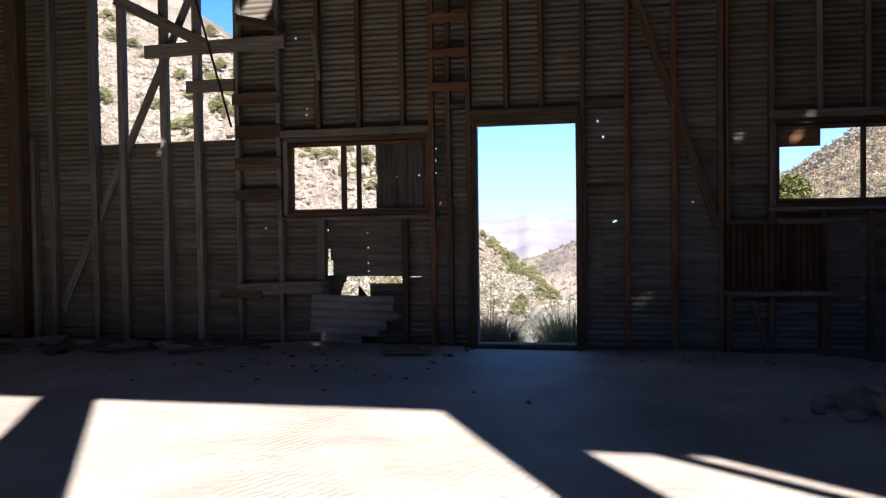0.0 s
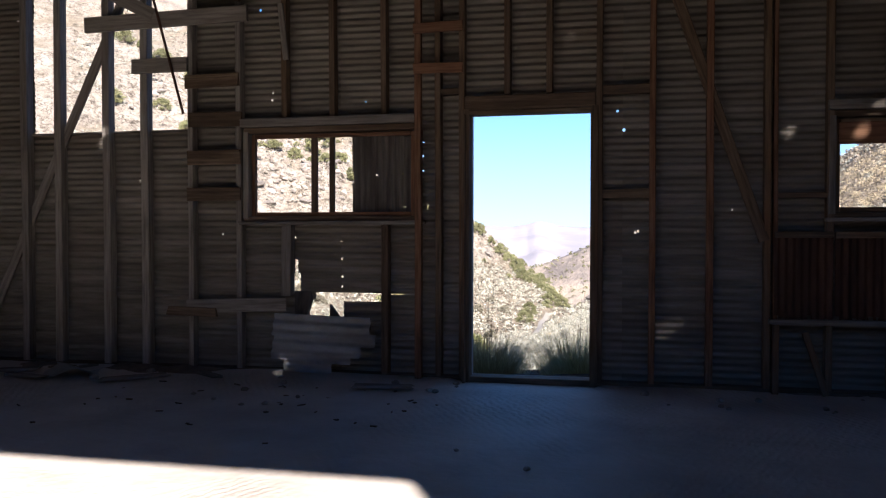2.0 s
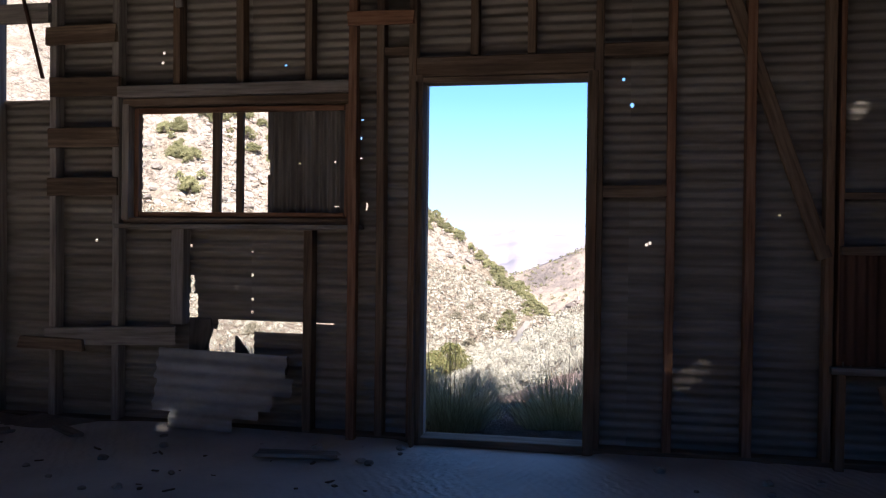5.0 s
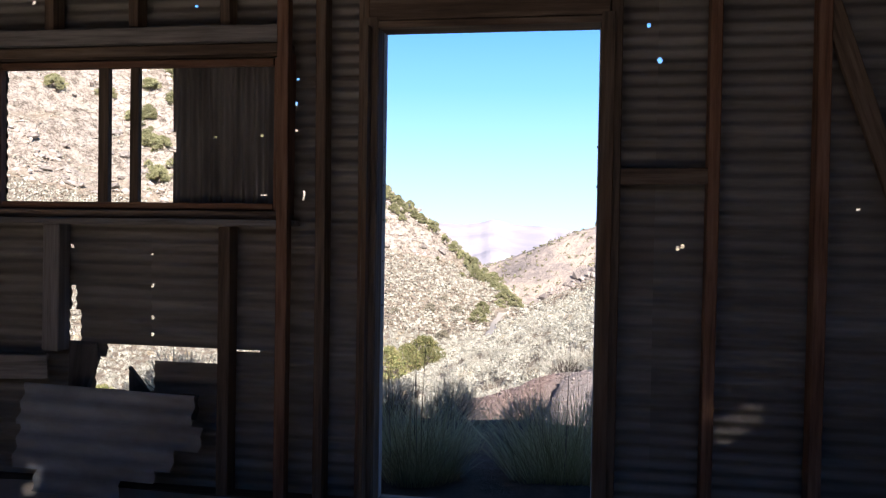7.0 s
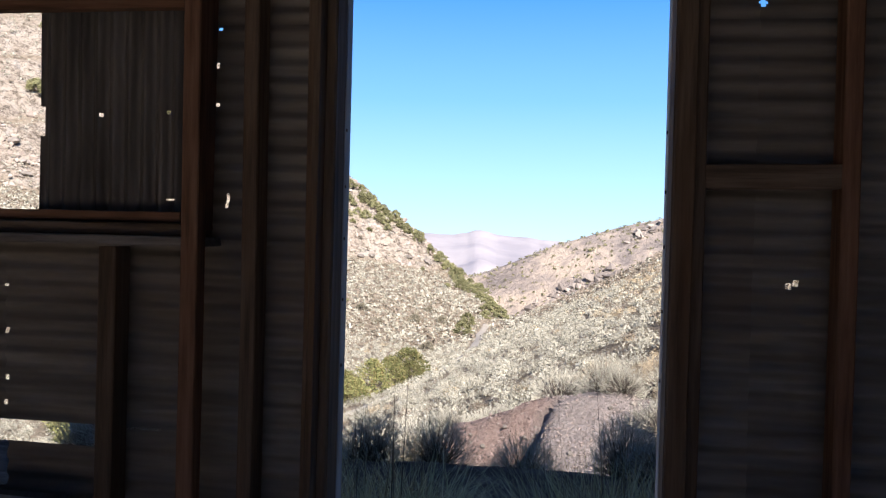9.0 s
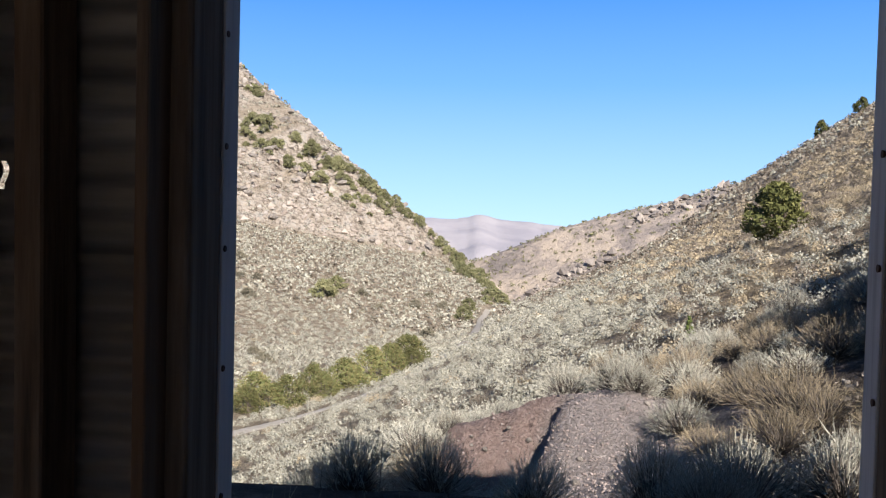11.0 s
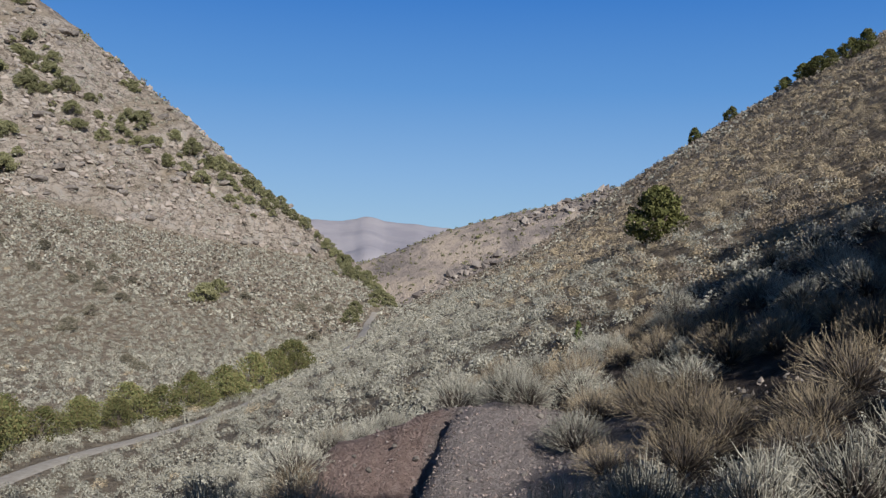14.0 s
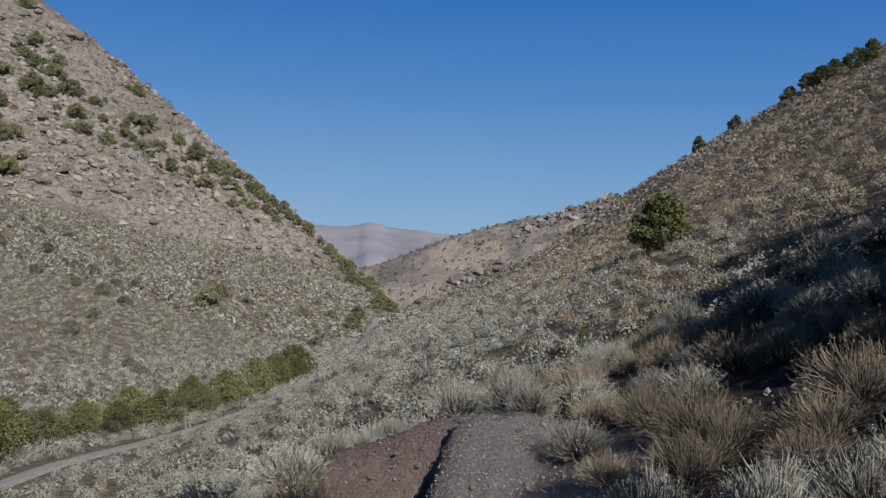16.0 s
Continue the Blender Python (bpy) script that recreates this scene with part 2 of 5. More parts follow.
# ---- ground: one sheet, valley, hillsides and far plain ----
def smax(a, b, k):
    h = np.clip(0.5 + 0.5 * (a - b) / k, 0, 1)
    return b + (a - b) * h + k * h * (1 - h)


def smin(a, b, k):
    return -smax(-a, -b, k)


def wave(x, y, f, seed):
    """Smooth pseudo-random relief from summed sines, about -1 to 1."""
    r = random.Random(seed)
    s = np.zeros_like(x)
    for k in range(7):
        a, p = r.uniform(0, 6.283), r.uniform(0, 6.283)
        g = f * (0.6 + 0.25 * k)
        s = s + np.sin(g * (x * math.cos(a) + y * math.sin(a)) + p + 1.3 * np.sin(0.6 * g * (x * math.sin(a) - y * math.cos(a)) + 2 * p)) / (1 + 0.25 * k)
    return s / 3.2


def ridged(x, y, f, seed):
    return 1 - 2 * np.abs(wave(x, y, f, seed))


EYEX, EYEY, EYEZ = -0.25, 0.0, 1.44


def terrain(x, y):
    x, y = np.asarray(x, float), np.asarray(y, float)
    # right-hand hillside and its crest
    right = -2.2 + 0.45 * x - 0.05 * y + 0.28 * 4 * np.logaddexp(0, (x - 16) / 4)
    right = right + 0.4 * wave(x, y, 0.12, 3) + 0.15 * wave(x, y, 0.6, 4)
    crest = smin(0.59 * x - 0.055 * y, smax(0.71 * x - 0.08 * y, 0.5 * x - 0.0675 * y, 1.0), 1.0) + EYEZ + 0.25
    crest = crest - 0.3 * np.maximum(0, y - 200) - 0.25 * np.maximum(0, x - 70) + 0.3 * wave(x, y, 0.3, 21)
    right = smin(right, crest, 1.5)
    floor_z = -9.0 - 0.054 * y + 0.25 * wave(x, y, 0.15, 5)
    floor_z = np.where(y > 160, -17.6 - 0.13 * (y - 160), floor_z)
    # left-hand apron, crags and spur
    along, perp = (x + 40) * 0.32 + (y - 75) * 0.95, -(x + 40) * 0.95 + (y - 75) * 0.32
    fan = -14 - 0.04 * along + 0.24 * perp + 0.5 * wave(x, y, 0.09, 6)
    hill = -13.8 - 0.447 * (x + 57) + 0.473 * (y - 196)
    crag = ridged(x, y, 0.07, 8) * 2.4 + ridged(x, y, 0.25, 9) * 1.3 + ridged(x, y, 0.6, 22) * 1.0 + ridged(x, y, 1.1, 25) * 0.6
    up = np.clip((hill + 6) / 12, 0, 1)
    hill = hill + crag * up + 3.5 * np.clip((hill + 8) / 6, 0, 1) + 6 * np.clip((hill - 10) / 30, 0, 1)
    sight = EYEZ - 1.0 - 0.83 * (x - EYEX) - 0.149 * (y - EYEY)
    back = sight - 0.25 * np.maximum(0, y - 270) + 0.9 * wave(x, y, 0.16, 10) + 0.5 * wave(x, y, 0.5, 11)
    left = smin(smax(hill, fan, 2.0), back, 1.5)
    left = smin(left, 120 + 0 * x, 10)
    # second hill down the valley on the right
    s2 = EYEZ + smin(0.4 * x, 0.29 * x - 0.0025 * y, 3.0) + 0.8
    h2 = smin(s2 - 0.55 * (430 - y), s2 - 0.2 * (y - 430), 6) + 1.2 * ridged(x, y, 0.06, 12)
    z = smax(smax(right, floor_z, 2.0), left, 2.0)
    z = np.where(y > 200, smax(z, h2, 3), z)
    # the far plain and the range beyond it
    plain = -75 - 0.02 * (y - 500)
    far = np.clip((y - 480) / 250, 0, 1)
    z = z * (1 - far) + plain * far
    u = x / np.maximum(y, 1)
    peak = 14 + 15 * np.exp(-((u + 0.102) / 0.025) ** 2) + 14 * np.exp(-((u + 0.2) / 0.035) ** 2) - 220 * np.clip(u + 0.08, 0, 0.4) + 5 * wave(u * 300, 0 * u, 0.5, 14)
    range_z = peak - 0.12 * np.abs(y - 3200) * (1 + 0.3 * wave(x, y, 0.008, 15)) + 8 * ridged(x, y, 0.006, 16) * (np.abs(y - 3200) > 150)
    z = np.where(y > 1500, np.maximum(z, range_z), z)
    # the slope goes on up behind the building: unseen, added to block low sky
    z = smax(z, smin(0.36 * (-16 - y) - 0.3, 34 + 0 * y, 8.0) + 0.6 * wave(x, y, 0.08, 61), 2.0)
    # the building's bench and the bank before the door
    w = np.clip(1 - (y - 5.5) / 4.5, 0, 1)
    w = w * w * (3 - 2 * w) * np.clip((9 - x) / 5, 0, 1) * np.clip((y + 24) / 8, 0, 1)
    z = z * (1 - w) + (-0.05 - 0.16 * np.maximum(y - 0.6, 0) + 0.04 * wave(x, y, 1.5, 18)) * w
    # spoil heap tipped from the bench: a steep face, a level top, and a wash cut down it
    rim = np.interp(x, [-5.0, -3.0, -2.4, -1.4, -0.4, 0.4, 1.1, 2.2, 3.5], [-5.6, -3.2, -2.7, -2.33, -1.92, -1.78, -1.74, -2.0, -3.2]) + 0.05 * wave(x, y, 1.6, 19)
    heap = rim - 0.52 * np.maximum(0, 15 - y) - 0.3 * np.maximum(0, y - 15.6)
    on = np.clip((heap - z) / 0.25, 0, 1) * (y > 8.5) * (y < 24)
    z = np.where((y > 8.5) & (y < 24), smax(z, heap, 0.12), z)
    c = (x + 0.42) - 0.33 * (y - 15) + 0.1 * wave(x, y, 1.3, 23)
    z = z - on * (y < 15.8) * (0.5 * np.exp(-(c / 0.2) ** 2) + 0.26 * np.exp(-((c + 0.45) / 0.12) ** 2) + 0.2 * np.exp(-((c + 1.0) / 0.1) ** 2) + 0.14 * np.exp(-((c + 1.5) / 0.1) ** 2) + 0.08 * np.exp(-((c - 0.5) / 0.1) ** 2))
    z = z - 0.75 * on * np.clip((15.3 - y) / 1.2, 0, 1) / (1 + np.exp(np.clip(c / 0.05, -40, 40)))
    z = z - 0.05 * on * np.abs(np.sin(4.5 * c + 1.2 * wave(x, y, 0.9, 26))) + 0.04 * on * wave(x, y, 5.0, 27)
    # tufted, uneven soil close by
    z = z + 0.05 * wave(x, y, 3.1, 24) * np.clip(1 - y / 40, 0, 1) * (y > 0.5)
    return z


def road_x(y):
    return np.interp(y, [10, 30, 36, 42, 46, 50, 53, 56, 62, 72, 86, 116, 128, 149, 170], [-24, -21.5, -20.9, -20.4, -19.3, -17.8, -16, -14.2, -11.6, -10.5, -11, -13, -13.6, -15.5, -16])


def spread(lo, hi, near, step, grow):
    """Grid lines that are close together about `near` and widen outwards."""
    out, s, v = [near], step, near
    while v < hi:
        s = max(step, step + (v - near) * grow)
        v += s
        out.append(min(v, hi))
    v = near
    while v > lo:
        s = max(step, step + (near - v) * grow)
        v -= s
        out.append(max(v, lo))
    return np.array(sorted(set(out)))


def ground_material():
    m = bpy.data.materials.new("desert_soil")
    m.use_nodes = True
    t, b = m.node_tree, m.node_tree.nodes["Principled BSDF"]
    N, L = t.nodes.new, t.links.new
    geo = N("ShaderNodeNewGeometry")
    sep = N("ShaderNodeSeparateXYZ")
    L(geo.outputs["Position"], sep.inputs[0])

    def nz(f, detail=8, rough=0.6):
        n = N("ShaderNodeTexNoise")
        n.inputs["Scale"].default_value, n.inputs["Detail"].default_value, n.inputs["Roughness"].default_value = f, detail, rough
        L(geo.outputs["Position"], n.inputs["Vector"])
        return n.outputs[0]

    def ramp(src, stops):
        r = N("ShaderNodeValToRGB")
        while len(r.color_ramp.elements) < len(stops):
            r.color_ramp.elements.new(0.5)
        for e, (p, c) in zip(r.color_ramp.elements, stops):
            e.position, e.color = p, (*c, 1)
        L(src, r.inputs[0])
        return r.outputs[0]

    def mix(f, a, c):
        x = N("ShaderNodeMix")
        x.data_type = "RGBA"
        L(f, x.inputs[0]), L(a, x.inputs[6]), L(c, x.inputs[7])
        return x.outputs[2]

    def rng(src, a, c, lo=0.0, hi=1.0):
        x = N("ShaderNodeMapRange")
        x.inputs[1].default_value, x.inputs[2].default_value, x.inputs[3].default_value, x.inputs[4].default_value = a, c, lo, hi
        L(src, x.inputs[0])
        return x.outputs[0]

    def mul(a, c):
        x = N("ShaderNodeMath")
        x.operation = "MULTIPLY"
        L(a, x.inputs[0]), L(c, x.inputs[1])
        return x.outputs[0]

    soil = ramp(nz(0.9), [(0.3, (0.2, 0.16, 0.115)), (0.5, (0.29, 0.24, 0.175)), (0.7, (0.38, 0.32, 0.245))])
    rock = ramp(nz(0.3, 14, 0.78), [(0.36, (0.1, 0.085, 0.07)), (0.43, (0.27, 0.23, 0.185)), (0.52, (0.42, 0.365, 0.3)), (0.6, (0.36, 0.335, 0.295)), (0.7, (0.21, 0.185, 0.155))])
    crack = ramp(nz(0.33, 5, 0.65), [(0.468, (1, 1, 1)), (0.492, (0.3, 0.28, 0.27)), (0.502, (0.3, 0.28, 0.27)), (0.53, (1, 1, 1))])
    dark = N("ShaderNodeMix")
    dark.data_type, dark.blend_type = "RGBA", "MULTIPLY"
    dark.inputs[0].default_value = 0.8
    L(rock, dark.inputs[6]), L(crack, dark.inputs[7])
    rock = dark.outputs[2]
    # bare rock where the face is steep
    nrm = N("ShaderNodeSeparateXYZ")
    L(geo.outputs["Normal"], nrm.inputs[0])
    col = mix(rng(nrm.outputs[2], 0.9, 0.8), soil, rock)
    # dark scree and tan soil on the hill down the valley
    scree = ramp(nz(0.05, 10, 0.7), [(0.4, (0.2, 0.175, 0.16)), (0.5, (0.31, 0.265, 0.23)), (0.58, (0.43, 0.36, 0.29))])
    col = mix(rng(sep.outputs[1], 262, 285), col, scree)
    # straw litter and gravel between the shrubs of the sunny slope
    straw = ramp(nz(1.7, 8, 0.7), [(0.35, (0.17, 0.135, 0.1)), (0.5, (0.3, 0.235, 0.155)), (0.65, (0.42, 0.335, 0.215))])
    slope = N("ShaderNodeMath")
    slope.operation = "MULTIPLY_ADD"
    L(sep.outputs[1], slope.inputs[0])
    slope.inputs[1].default_value = -0.02
    L(sep.outputs[0], slope.inputs[2])
    col = mix(mul(rng(slope.outputs[0], -1, 5), rng(sep.outputs[1], 230, 200)), col, straw)
    # dark disturbed soil on the bank near the building, colour deepened for shade
    dirt = ramp(nz(2.5, 8, 0.7), [(0.35, (0.05, 0.042, 0.036)), (0.55, (0.1, 0.082, 0.07)), (0.7, (0.19, 0.16, 0.14))])
    close = N("ShaderNodeMath")
    close.operation = "MULTIPLY_ADD"
    L(nz(0.35, 5), close.inputs[0])
    close.inputs[1].default_value = 12
    L(sep.outputs[1], close.inputs[2])
    col = mix(rng(close.outputs[0], 36, 30), col, dirt)
    # far plain and range in pale violet brown, with distance haze in the colour
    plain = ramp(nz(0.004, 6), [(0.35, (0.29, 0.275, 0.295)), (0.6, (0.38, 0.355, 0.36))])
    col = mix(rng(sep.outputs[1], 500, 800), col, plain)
    # reddish spoil heap
    heap = ramp(nz(11, 10, 0.8), [(0.3, (0.2, 0.17, 0.155)), (0.5, (0.34, 0.295, 0.275)), (0.7, (0.46, 0.41, 0.38))])
    red = ramp(nz(9, 10, 0.8), [(0.3, (0.19, 0.135, 0.115)), (0.5, (0.32, 0.235, 0.205)), (0.7, (0.42, 0.33, 0.29))])
    side = N("ShaderNodeMath")
    side.operation = "MULTIPLY_ADD"
    L(sep.outputs[1], side.inputs[0])
    side.inputs[1].default_value = -0.33
    L(sep.outputs[0], side.inputs[2])
    heap = mix(rng(side.outputs[0], -5.3, -5.7), heap, red)
    dx = N("ShaderNodeVectorMath")
    dx.operation = "DISTANCE"
    mp = N("ShaderNodeMapping")
    mp.inputs["Scale"].default_value = (0.85, 0.8, 0)
    L(geo.outputs["Position"], mp.inputs[0])
    L(mp.outputs[0], dx.inputs[0])
    dx.inputs[1].default_value = (-0.55 * 0.85, 13.2 * 0.8, 0)
    edge = N("ShaderNodeMath")
    edge.operation = "MULTIPLY_ADD"
    L(nz(1.2), edge.inputs[0])
    edge.inputs[1].default_value = 2.0
    L(dx.outputs["Value"], edge.inputs[2])
    col = mix(rng(edge.outputs[0], 4.2, 3.4), col, heap)
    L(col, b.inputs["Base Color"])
    b.inputs["Roughness"].default_value = 0.95
    b.inputs["Specular IOR Level"].default_value = 0.1
    bp = N("ShaderNodeBump")
    bp.inputs["Strength"].default_value, bp.inputs["Distance"].default_value = 0.7, 0.12
    L(nz(6, 10, 0.7), bp.inputs["Height"])
    bp2 = N("ShaderNodeBump")
    bp2.inputs["Strength"].default_value, bp2.inputs["Distance"].default_value = 0.9, 1.8
    L(nz(0.45, 12, 0.7), bp2.inputs["Height"])
    grit = N("ShaderNodeBump")
    grit.inputs["Strength"].default_value, grit.inputs["Distance"].default_value = 0.9, 0.06
    L(nz(28, 6, 0.7), grit.inputs["Height"])
    L(grit.outputs[0], bp.inputs["Normal"])
    L(bp.outputs[0], bp2.inputs["Normal"])
    L(bp2.outputs[0], b.inputs["Normal"])
    return m


def build_ground():
    xs = spread(-2600, 2600, 0, 0.21, 0.023)
    ys = spread(-300, 4600, 13, 0.2, 0.018)
    X, Y = np.meshgrid(xs, ys)
    Z = terrain(X, Y)
    # under the floor slab the ground lies lower
    Z = np.where((X > -7.6) & (X < 7.0) & (Y > -11) & (Y < 0.15), -0.25, Z)
    n, m = Z.shape
    idx = np.arange(n * m).reshape(n, m)
    quads = np.stack([idx[:-1, :-1], idx[:-1, 1:], idx[1:, 1:], idx[1:, :-1]], -1).reshape(-1, 4)
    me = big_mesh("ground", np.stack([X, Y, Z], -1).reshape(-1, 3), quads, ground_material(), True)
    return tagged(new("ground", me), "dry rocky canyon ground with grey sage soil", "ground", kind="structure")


build_ground()


def build_road():
    verts, faces, ys = [], [], np.arange(14, 168, 1.5)
    for y in ys:
        x, d = float(road_x(y)), float(road_x(y + 1) - road_x(y - 1)) / 2
        nx, ny = 1 / math.hypot(1, d), -d / math.hypot(1, d)
        for k in range(7):
            o = (k - 3) * 0.3
            px, py = x + nx * o, y + ny * o
            verts.append((px, py, float(terrain(px, py)) + 0.04 - 0.03 * (k in (1, 5)) - 0.12 * (k in (0, 6))))
    for i in range(len(ys) - 1):
        for k in range(6):
            faces.append((i * 7 + k, i * 7 + k + 1, i * 7 + k + 8, i * 7 + k + 7))
    tagged(new("road", mesh_of("road", verts, faces, GRAVEL, True)), "pale gravel two-track road along the canyon floor", "road", kind="structure")


build_road()

# ---- the building ----
WALL_TOP = 6.9
XL, XR, YB = -6.6, 6.3, -10.4
BANDS = [0.06, 0.72, 1.38, 2.04, 2.70, 3.36, 4.02, 4.68, 5.34, 6.0, 6.66, 6.95]
SEAMS = [-6.6, -4.3, -1.9, 0.5, 2.9, 5.3, 6.3]
DOOR = (-0.737, 0.263, 0.0, 2.255)
WIN = (-2.72, -1.26, 1.44, 2.11)
BIGW = (-5.03, -3.37, 2.21, 4.4)
RWIN = (2.16, 3.7, 1.46, 2.12)
TORN = [(-2.22, -1.9, 0.5, 0.66), (-2.16, -1.53, 0.655, 0.735), (-1.5, -1.34, 0.722, 0.732), (-2.37, -2.31, 0.74, 0.9), (-2.36, -2.335, 0.9, 1.02), (-2.06, -2.0, 0.48, 0.52), (-1.133, -1.123, 1.46, 1.51)]
HOLES = [(0.476, 2.264), (0.625, 1.268), (0.645, 1.275), (1.38, 1.449), (-3.065, 1.249), (-1.917, 1.186), (-1.917, 1.03), (-1.917, 0.87), (-1.914, 0.786),
         (-1.165, 2.046), (-1.173, 1.93), (-1.17, 1.8), (-1.694, 2.413), (-2.578, 2.456), (-2.57, 2.52), (2.031, 0.787), (-2.681, 3.267), (0.86, 3.36), (0.72, 3.5), (2.1, 3.33), (-3.9, 1.75), (-2.36, 1.22), (-4.2, 1.3), (-5.2, 3.3)]


def build_wall_north():
    wall = tagged(new("wall_north"), "weathered stud wall clad in horizontal corrugated iron", "wall", kind="structure")
    opens = [DOOR, WIN, BIGW, RWIN] + TORN + [(0.515, 0.541, 2.102, 2.114), (0.521, 0.535, 2.092, 2.124)] + [(x - 0.008, x + 0.008, z - 0.008, z + 0.008) for x, z in HOLES]
    for i, (z0, z1) in enumerate(zip(BANDS, BANDS[1:])):
        for k, (x0, x1) in enumerate(zip(SEAMS, SEAMS[1:])):
            me = corrugated("corrugated_sheet", x0 - 0.02, x1 + 0.02, z0 - 0.02, z1 + 0.02, IRON, [c for c in opens if c[1] > x0 - .03 and c[0] < x1 + .03 and c[3] > z0 - .03 and c[2] < z1 + .03], sag=0.002)
            part("corrugated_sheet", me, wall).location = (0, 0.106 + 0.008 * (i % 2) + 0.004 * (k % 2), 0)
    return wall


WALL_N = build_wall_north()


def build_studs():
    def stud(x, z0, z1, material=WOOD, w=0.05, d=0.095, y=0.0):
        plank("stud", w, d, z1 - z0, material, WALL_N, at=(x, y + d / 2, (z0 + z1) / 2), rot=(0, RNG.uniform(-0.15, 0.15), 0))
    for x in (-6.5, -5.6):
        stud(x, 0.04, WALL_TOP, GREYWOOD, 0.065)
    stud(-6.02, 0, WALL_TOP, WOOD, 0.16, 0.16, -0.07)
    stud(-5.84, 0, 2.3, GREYWOOD, 0.05)
    stud(-5.07, 0.04, WALL_TOP, GREYWOOD, 0.075)
    for x in (-4.7, -4.19, -3.795):
        stud(x, 0.04, WALL_TOP, GREYWOOD, 0.075)
    stud(-3.325, 0.04, WALL_TOP, GREYWOOD, 0.05)
    stud(-2.855, 0.04, WALL_TOP, GREYWOOD)
    for x in (-2.41, -1.97, -1.5):
        stud(x, 2.28, WALL_TOP)
    stud(-2.40, 0.7, 1.33, GREYWOOD, 0.09)
    stud(-1.49, 0.04, 1.33, WOOD, 0.06)
    stud(-1.02, 0.04, WALL_TOP)
    stud(-0.81, 0.04, WALL_TOP, WOOD, 0.05)
    stud(0.335, 0.04, WALL_TOP, WOOD, 0.05)
    for x in (-0.42, -0.07):
        stud(x, 2.42, WALL_TOP)
    stud(0.76, 0.04, WALL_TOP, RUSTWOOD)
    stud(1.2, 0.04, WALL_TOP, RUSTWOOD, 0.055)
    stud(1.63, 0.04, WALL_TOP)
    stud(1.69, 0.04, WALL_TOP, RUSTWOOD, 0.03)
    stud(2.09, 0.04, WALL_TOP)
    for x in (2.51, 2.93, 3.38):
        stud(x, 2.24, WALL_TOP, GREYWOOD)
        stud(x + 0.03, 0.04, 1.38)
    for x in (3.8, 4.25, 4.7, 5.15, 5.6, 6.1):
        stud(x, 0.04, WALL_TOP)
    plank("sole_plate", 5.85, 0.1, 0.045, WOODX, WALL_N, at=(-3.66, 0.05, 0.022))
    plank("sole_plate", 5.9, 0.1, 0.045, WOODX, WALL_N, at=(3.25, 0.05, 0.022))


build_studs()


def build_blocking():
    W = WALL_N
    # short cleats nailed across the stud bay beside the window, like rungs
    for z, h, dx in ((2.63, 0.12, 0.0), (2.28, 0.13, 0.03), (1.94, 0.13, 0.02), (1.61, 0.12, 0.01)):
        plank("cleat", 0.54, 0.035, h, WOODX, W, at=(-3.10 + dx, -0.02, z), rot=(RNG.uniform(-4, 4), RNG.uniform(-1, 1), 0), label="dark stained rough cleat", chip=0.02)
    plank("cleat", 1.0, 0.05, 0.12, GREYWOOD_X, W, at=(-2.88, -0.027, 0.61), rot=(0, -2.0, 0), label="split weathered grey board", chip=0.05)
    plank("cleat", 0.5, 0.04, 0.08, WOODX, W, at=(-3.28, -0.07, 0.55), rot=(0, 1.5, 0), chip=0.04)
    plank("board", 1.63, 0.045, 0.14, GREYWOOD_X, W, at=(-3.56, -0.024, 3.2), rot=(0, -0.8, 0), label="grey board nailed across the studs", chip=0.01)
    plank("board", 0.56, 0.045, 0.13, GREYWOOD_X, W, at=(-3.61, -0.024, 2.785), chip=0.01)
    plank("board", 0.5, 0.05, 0.09, WOODX, W, at=(-3.05, -0.03, 3.42), rot=(0, 14, 0), chip=0.02)
    between("brace", (-4.72, -0.03, 3.78), (-3.66, -0.03, 3.24), 0.12, 0.045, GREYWOOD, W, "grey plank slanting across the opening")
    between("brace", (-5.55, 0.07, 0.35), (-3.62, 0.07, 4.3), 0.09, 0.03, GREYWOOD, W, "slanting let-in brace")
    between("brace", (0.79, 0.06, 3.58), (1.615, 0.02, 1.2), 0.085, 0.04, WOOD, W, "slanting brown brace")
    for x0, x1, z, h in ((0.36, 0.74, 2.43, 0.075), (0.36, 0.74, 1.585, 0.07), (1.7, 2.07, 1.56, 0.04), (-1.0, -0.83, 2.46, 0.05)):
        plank("cleat", x1 - x0, 0.09, h, WOODX, W, at=((x0 + x1) / 2, 0.05, z), rot=(0, RNG.uniform(-1, 1), 0), label="fire-blackened short blocking", chip=0.0)
    # ladder-like frame between two studs
    plank("post", 0.055, 0.06, WALL_TOP, RUSTWOOD, W, at=(-1.17, -0.06, WALL_TOP / 2), label="reddish brown post")
    for z in (3.33, 2.98, 2.64, 3.7, 4.05):
        plank("rung", 0.43, 0.03, 0.085, RUSTWOOD_X, W, at=(-0.99, -0.105, z), rot=(0, RNG.uniform(-1, 1), 0), label="reddish brown rung", chip=0.01)
    between("board", (-2.43, -0.03, 3.28), (-2.38, -0.02, 2.78), 0.05, 0.03, GREYWOOD, W)


GREYWOOD_X = mat("grey_board", [(0.13, 0.115, 0.1), (0.24, 0.215, 0.19), (0.32, 0.29, 0.26)], 0.9, (0.9, 14, 14), 3, 0.5, 9, per=0.2, stain=(0.1, 0.075, 0.055), stain_n=0.7, dist=0.004)
RUSTWOOD_X = mat("reddish_board", [(0.1, 0.05, 0.03), (0.21, 0.105, 0.06), (0.28, 0.16, 0.1)], 0.85, (0.9, 14, 14), 3, 0.4, 9, per=0.2, dist=0.004)
